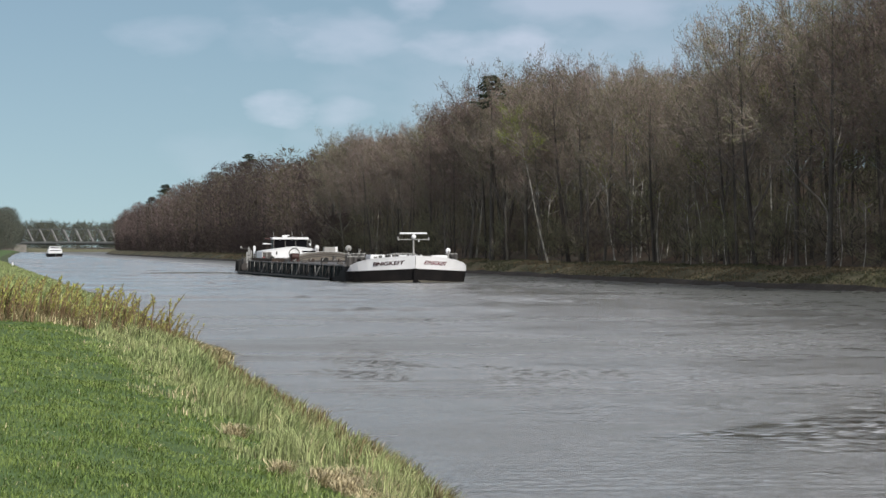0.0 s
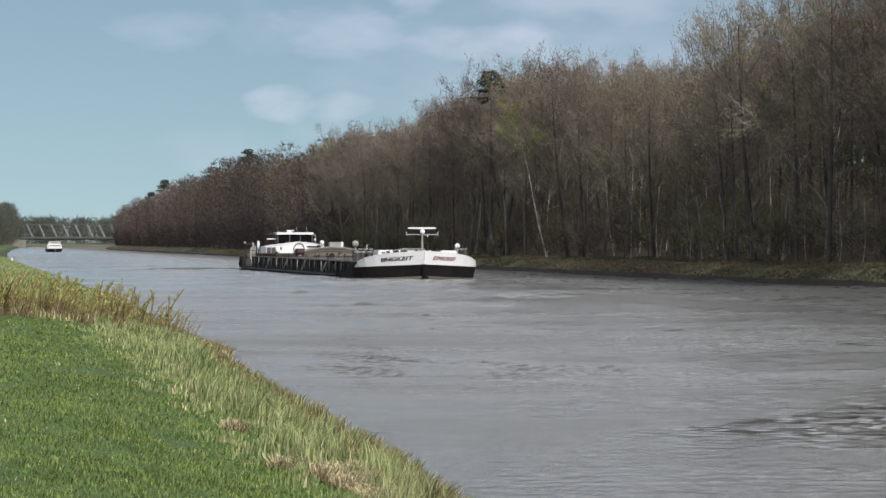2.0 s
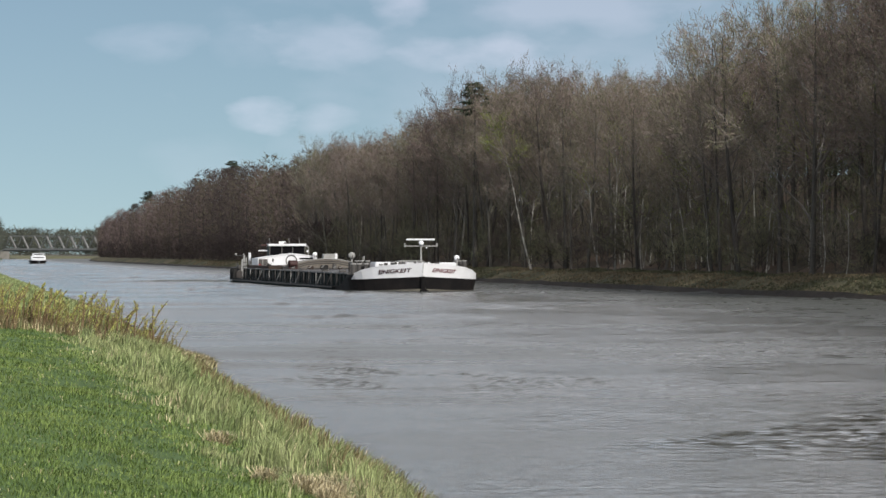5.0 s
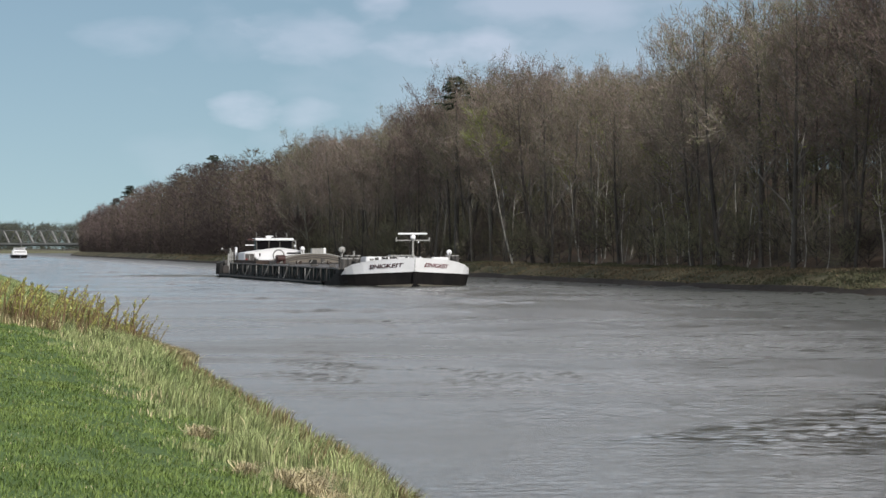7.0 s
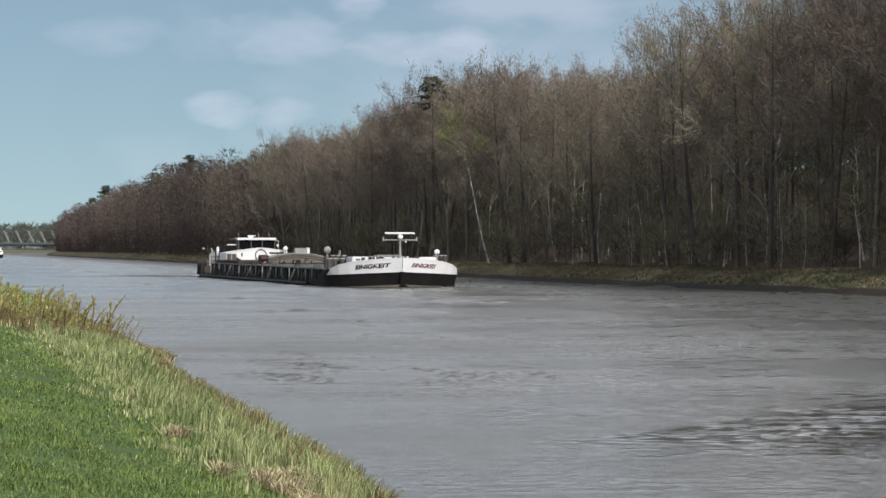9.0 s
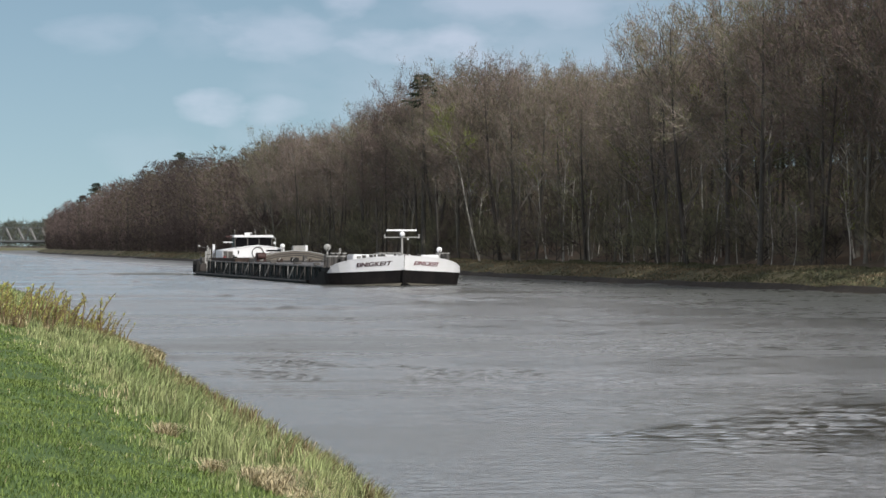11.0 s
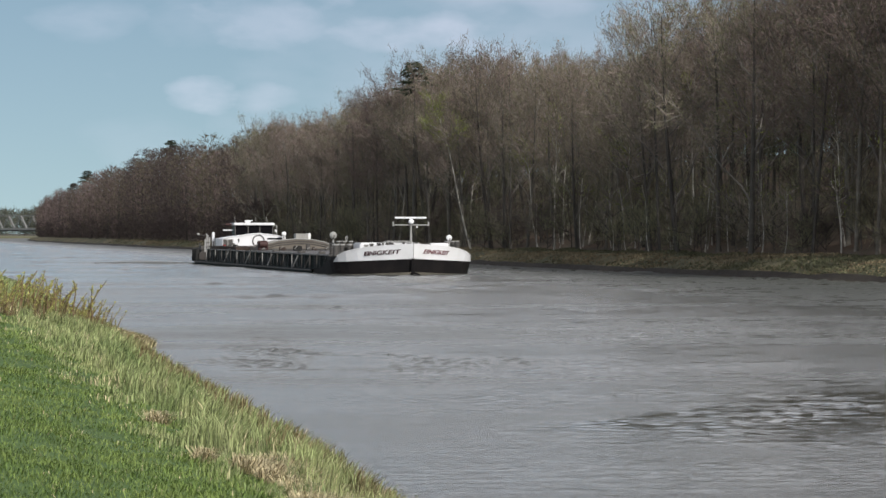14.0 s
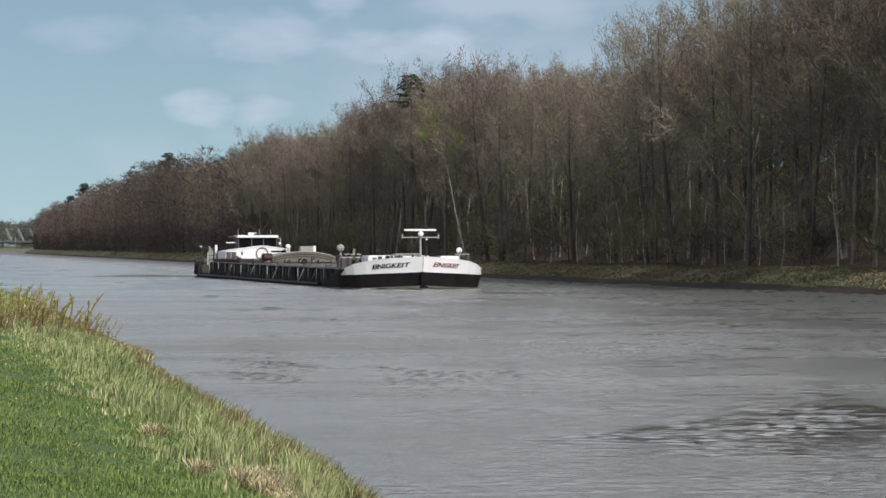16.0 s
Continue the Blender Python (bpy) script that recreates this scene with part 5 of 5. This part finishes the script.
# ---- far bank details ----
def make_far_bank():
    rs, rnd = np.random.RandomState(31), random.Random(31)
    # dead grass tufts on the slope
    g = Geo()
    n = 46000
    y = 155 + (700 - 155) * rs.uniform(size=n) ** 1.8
    d = rs.uniform(0.5, 6.0, n)
    keep = np.array([noise.noise((a * 0.12, b * 0.35, 5.0)) for a, b in zip(y, d)]) > -0.45
    y, d = y[keep], d[keep]
    org = np.array([(far_shore(a) + b, a, far_height(b) - 0.02 + noise.noise((b * 0.3, a * 0.15, 11.0)) * 0.22) for a, b in zip(y, d)])
    n = len(org)
    way = np.stack([rs.normal(size=n) * 0.35 - 0.25, rs.normal(size=n) * 0.35, np.ones(n)], 1)
    way /= np.linalg.norm(way, axis=1)[:, None]
    v, f = slivers(org, way, rs.uniform(0.08, 0.2, n), rs.uniform(0.10, 0.28, n), rs)
    g.add(v, f)
    pat = np.array([noise.noise((a * 0.06, b * 0.25, 9.0)) for a, b in zip(y, d)]) + rs.normal(size=n) * 0.15
    g.m[-1] = np.where(pat + 0.25 * ((d > 1.8) & (d < 3.8)) > 0.16, 0, 1).astype(np.int32)
    tagged(new("bank_grass", g.mesh("bank_grass", [BANK_STRAW, BANK_GREEN])), "straw-coloured and olive grass on the far bank", "grass", kind="stuff")


make_far_bank()


# ---- near bank ----
def bank_point(y, d):
    w = noise.noise((d * 0.5, y * 0.22, 1.0)) * 0.10 + noise.noise((d * 1.4, y * 0.9, 4.0)) * 0.03
    edge = ragged(y, d)
    return near_shore(y) - d + edge, y, near_height(d) + (w if d > 0.3 else w * 0.2)


def blades(name, label, mats, count, y0, y1, dmin, dmax, hmin, hmax, width, seed, power=1.6, choose=None, lean=0.35, wind=(0.15, 0.0), hfun=None):
    """A field of bent grass blades, denser near the camera."""
    rs = np.random.RandomState(seed)
    u = rs.uniform(size=count)
    k = 1 - power
    y = (y0 ** k + u * (y1 ** k - y0 ** k)) ** (1 / k)
    d = rs.uniform(dmin, dmax, count)
    if choose:
        pick = np.array([choose(a, b, c) for a, b, c in zip(y, d, rs.uniform(size=count))])
        sel = pick >= 0
        y, d, pick = y[sel], d[sel], pick[sel]
    else:
        pick = np.zeros(count, dtype=np.int32)
    base = np.array([bank_point(a, b) for a, b in zip(y, d)])
    n = len(base)
    h = rs.uniform(hmin, hmax, n) * (np.array([hfun(a, b) for a, b in zip(y, d)]) if hfun else 1.0)
    w = width * (0.7 + 0.6 * rs.uniform(size=n)) * np.clip(y / 28.0, 1.0, 5.0) ** 0.75
    ang = rs.uniform(0, math.tau, n)
    bend = np.stack([np.cos(ang), np.sin(ang)], 1) * (rs.uniform(0, lean, n) * h)[:, None] + np.array(wind) * h[:, None]
    side = np.stack([np.cos(ang + 1.3), np.sin(ang + 1.3) * 0.5, np.zeros(n)], 1) * w[:, None] / 2
    base[:, 2] -= 0.015
    mid = base + np.stack([bend[:, 0] * 0.35, bend[:, 1] * 0.35, h * 0.6], 1)
    tip = base + np.stack([bend[:, 0], bend[:, 1], h * (1 - 0.25 * lean)], 1)
    v = np.stack([base - side, base + side, mid + side * 0.7, mid - side * 0.7, tip], 1).reshape(-1, 3)
    o = (np.arange(n) * 5)[:, None]
    f = np.concatenate([o + np.array([0, 1, 2]), o + np.array([0, 2, 3]), o + np.array([3, 2, 4])], 1).reshape(-1, 3)
    me = mesh_np(name, v, f, mats)
    me.polygons.foreach_set("material_index", np.repeat(pick, 3).astype(np.int32))
    return tagged(new(name, me), label, "grass", kind="stuff")


def patch(y, d, s=1.0, seed=0.0):
    return noise.noise((y * 0.16 * s, d * 0.8 * s, seed))


def lawn_edge(y):
    return near_shore(y) - 3.85 + patch(y, 0, 1.6, 2.0) * 0.8


def lawn_choice(y, d, r):
    if d < lawn_edge(y) - 0.9 + 1.4 * r:
        return -1
    return 1 if 0.5 < r < 0.51 + 0.03 * max(0, patch(y, d, 2.0, 6.0)) else 0


DRY_SPOTS = ((29.8, 2.2, 0.10), (31.4, 0.95, 0.24), (30.3, 1.15, 0.34), (28.8, 1.4, 0.36), (27.5, 1.35, 0.30), (29.3, 1.85, 0.10), (36.5, 2.2, 0.14), (25.5, 1.75, 0.16), (51.0, 1.4, 0.30), (46.0, 1.0, 0.2))


def in_dry_spot(y, d, r):
    for cy, cd, rad in DRY_SPOTS:
        if ((y - cy) * 0.4) ** 2 + (d - cd) ** 2 < rad * rad * (0.2 + 1.5 * r + 1.2 * noise.noise((y * 2.0, d * 6.0, 2.0))):
            return True
    return False


def tuft(y, d):
    return max(0.0, min(1.0, 0.5 + 1.9 * noise.noise((y * 0.8, d * 2.6, 3.0))))


def long_choice(y, d, r):
    p = patch(y, d, 1.6, 12.0)
    if (r * 7.3) % 1.0 > 0.35 + 0.8 * tuft(y, d):
        return -1
    if d < 0.75 + 0.5 * p:
        return 2 if r < 0.6 else 1 if r < 0.62 else 0
    if in_dry_spot(y, d, r) or in_dry_spot(y + 0.9, d, r):
        return -1 if r < 0.6 else 0
    if d > lawn_edge(y) + 0.7 - 1.6 * r:
        return -1
    return 1 if r < 0.008 + 0.10 * max(0.0, p - 0.1) else 0


def dry_choice(y, d, r):
    return (0 if r < 0.75 else 1 if r < 0.82 else -1) if in_dry_spot(y, d, r) else -1


def lawn_height(y, d):
    return 0.75 + 0.6 * max(0.0, min(1.0, 0.5 + 1.5 * noise.noise((y * 1.1, d * 3.2, 8.0)))) + 0.9 * max(0.0, patch(y, d, 1.5, 21.0))


def long_height(y, d):
    fade = max(0.35, min(1.0, (lawn_edge(y) - d) / 0.9 + 0.35))
    return fade * (0.35 + 1.0 * tuft(y, d)) * (1 if d > 0.9 else max(0.3, min(0.7, (y - 24) / 10.0)) + (1 - max(0.3, min(0.7, (y - 24) / 10.0))) * max(0.0, d) / 0.9)


blades("lawn_grass", "short bright green mown lawn grass", [GRASS, STRAW], 140000, 19, 150, 1.5, 8.0, 0.04, 0.10, 0.0093, 71, choose=lawn_choice, lean=1.8, hfun=lawn_height)
blades("long_grass", "long pale green and straw grass on the canal slope", [LONG_GRASS, STRAW, RUST], 150000, 20, 160, 0.05, 3.9, 0.18, 0.42, 0.0125, 72, choose=long_choice, lean=0.65, wind=(0.15, -0.05), hfun=long_height)
blades("dry_grass", "matted pale dry grass lying on the slope", [STRAW, RUST], 230000, 24, 53, 0.6, 2.5, 0.12, 0.32, 0.009, 74, choose=dry_choice, lean=1.9, wind=(0.05, -0.2))
blades("far_verge_grass", "pale green grass on the bank further off", [LONG_GRASS, STRAW, RUST], 22000, 105, 500, 0.05, 9.0, 0.12, 0.32, 0.012, 73, power=1.3, lean=0.6)

blades("sedge_tussock", "rust-brown dead sedge at the foot of the stalks", [RUST, STRAW, LONG_GRASS], 7000, 74, 90, 0.1, 2.2, 0.15, 0.42, 0.010, 75, lean=0.8, choose=lambda y, d, r: (0 if r < 0.6 else 1 if r < 0.75 else 2) if patch(y, d, 3.0, 31.0) > -0.15 else -1)
blades("shore_straw", "flattened tan straw at the water's edge", [STRAW, RUST, LONG_GRASS], 6000, 74, 80, -0.3, 0.7, 0.2, 0.45, 0.010, 78, lean=1.3, choose=lambda y, d, r: 0 if r < 0.5 else 1 if r < 0.85 else 2)
blades("stalk_litter", "tan dry grass between the stalks", [STRAW, RUST, LONG_GRASS], 7000, 78, 90, 1.6, 8.6, 0.12, 0.4, 0.009, 76, lean=0.7, choose=lambda y, d, r: 0 if r < 0.35 else 1 if r < 0.7 else 2)


def make_sprouts():
    """Clumps of brown stalks with young leaves."""
    rnd = random.Random(77)
    kinds = []
    for i in range(6):
        c = group_empty("stalk_clump")
        tagged(c, "clump of leaning brown stalks with young yellow-green leaves", "shrub", group="stalk clumps on the bank")
        leaves = Geo()
        rs = np.random.RandomState(i + 5)
        for k in range(rnd.randint(4, 7)):
            g = Geo()
            x, y = rnd.uniform(-.35, .35), rnd.uniform(-.6, .6)
            h = rnd.uniform(0.5, 1.15)
            ln = rnd.uniform(0.05, 0.55)
            pts = [Vector((x + ln * h * u * u + 0.02 * math.sin(u * 5 + k), y + 0.1 * u * rnd.uniform(-1, 1), h * u)) for u in (0, 0.25, 0.5, 0.75, 1.0)]
            g.limb(pts, [0.024, 0.021, 0.018, 0.014, 0.009], 5)
            s = new("stalk", g.mesh("stalk", [STALK]))
            s.parent = c
            n = 28
            t = rs.uniform(0.35, 1.0, n)
            org = np.array([np.array(pts[min(3, int(u * 4))].lerp(pts[min(3, int(u * 4)) + 1], u * 4 - min(3, int(u * 4)))) for u in t])
            way = rs.normal(size=(n, 3)) + np.array([0, 0, 0.8])
            way /= np.linalg.norm(way, axis=1)[:, None]
            v, f = slivers(org, way, rs.uniform(0.05, 0.12, n), rs.uniform(0.03, 0.06, n), rs)
            leaves.add(v, f)
        n = 90
        org = np.stack([rs.normal(size=n) * 0.3, rs.normal(size=n) * 0.5, np.zeros(n)], 1)
        way = rs.normal(size=(n, 3)) * 0.3 + np.array([0.2, 0, 1.0])
        v, f = slivers(org, way, rs.uniform(0.15, 0.45, n), rs.uniform(0.012, 0.03, n), rs)
        leaves.add(v, f, 1)
        lf = new("leaves", leaves.mesh("leaves", [SPROUT, RUST]))
        lf.parent = c
        kinds.append(c)
    used = set()
    for i in range(50):
        u = (i + rnd.uniform(0, 1)) / 50
        x = -0.6 + 7.6 * u
        y = 78.0 + rnd.uniform(0, 8) * (1 - 0.5 * u)
        d = near_shore(y) - x
        if d < 0.35:
            continue
        k = rnd.randrange(6)
        p = bank_point(y, d)
        m = pose(*p, 0, 0, rnd.uniform(-35, 35))
        o = kinds[k]
        if k in used:
            o = copy_thing(o, m)
        used.add(k)
        o.matrix_basis = m
        s = rnd.uniform(0.75, 1.2) * (1.0 if d > 1.6 else 0.75)
        o.scale = (s, s, s)


make_sprouts()


def make_post():
    p = group_empty("marker_post")
    x, y, z = bank_point(380, 1.0)
    p.location = (x, y, z)
    tagged(p, "small white marker post on the canal bank", "post")
    part("post_shaft", box(-0.09, 0.09, -0.09, 0.09, -0.3, 0.52, 0.02), WHITE, p)
    part("post_cap", box(-0.11, 0.11, -0.11, 0.11, 0.52, 0.6, 0.03), WHITE, p)


make_post()


def make_reeds():
    rnd = random.Random(3)
    for y, d, h, lean in ((37.5, 0.1, 0.24, 0.02), (62, 0.5, 0.35, 0.35), (63.5, 0.5, 0.3, -0.05), (66, 0.8, 0.4, 0.1), (53, 0.4, 0.2, 0.2)):
        g = Geo()
        g.limb([(0, 0, -0.05), (lean * h * 0.4, 0, h * 0.5), (lean * h, 0, h)], [0.008, 0.007, 0.004], 5)
        o = new("reed_stem", g.mesh("reed_stem", [STRAW if y < 40 else STALK]))
        tagged(o, "single dry reed stem at the water's edge", "reed", group="reed stems")
        o.location = bank_point(y, d)


make_reeds()


# ---- what moves ----
def motions():
    walk(barge, [(0.0, pose(39.2, 235.0, 0, 0, 0, 1.4)), (8.0, pose(39.2, 216.0, 0, 0, 0, 1.4)), (16.0, pose(39.2, 197.0, 0, 0, 0, 1.4))])
    walk(boat, [(0.0, pose(31.9, 822.0, 0)), (16.0, pose(31.4, 801.0, 0))])
    walk(water, [(0.0, pose(0, 0, 0)), (16.0, pose(-0.8, -0.9, 0))])


motions()
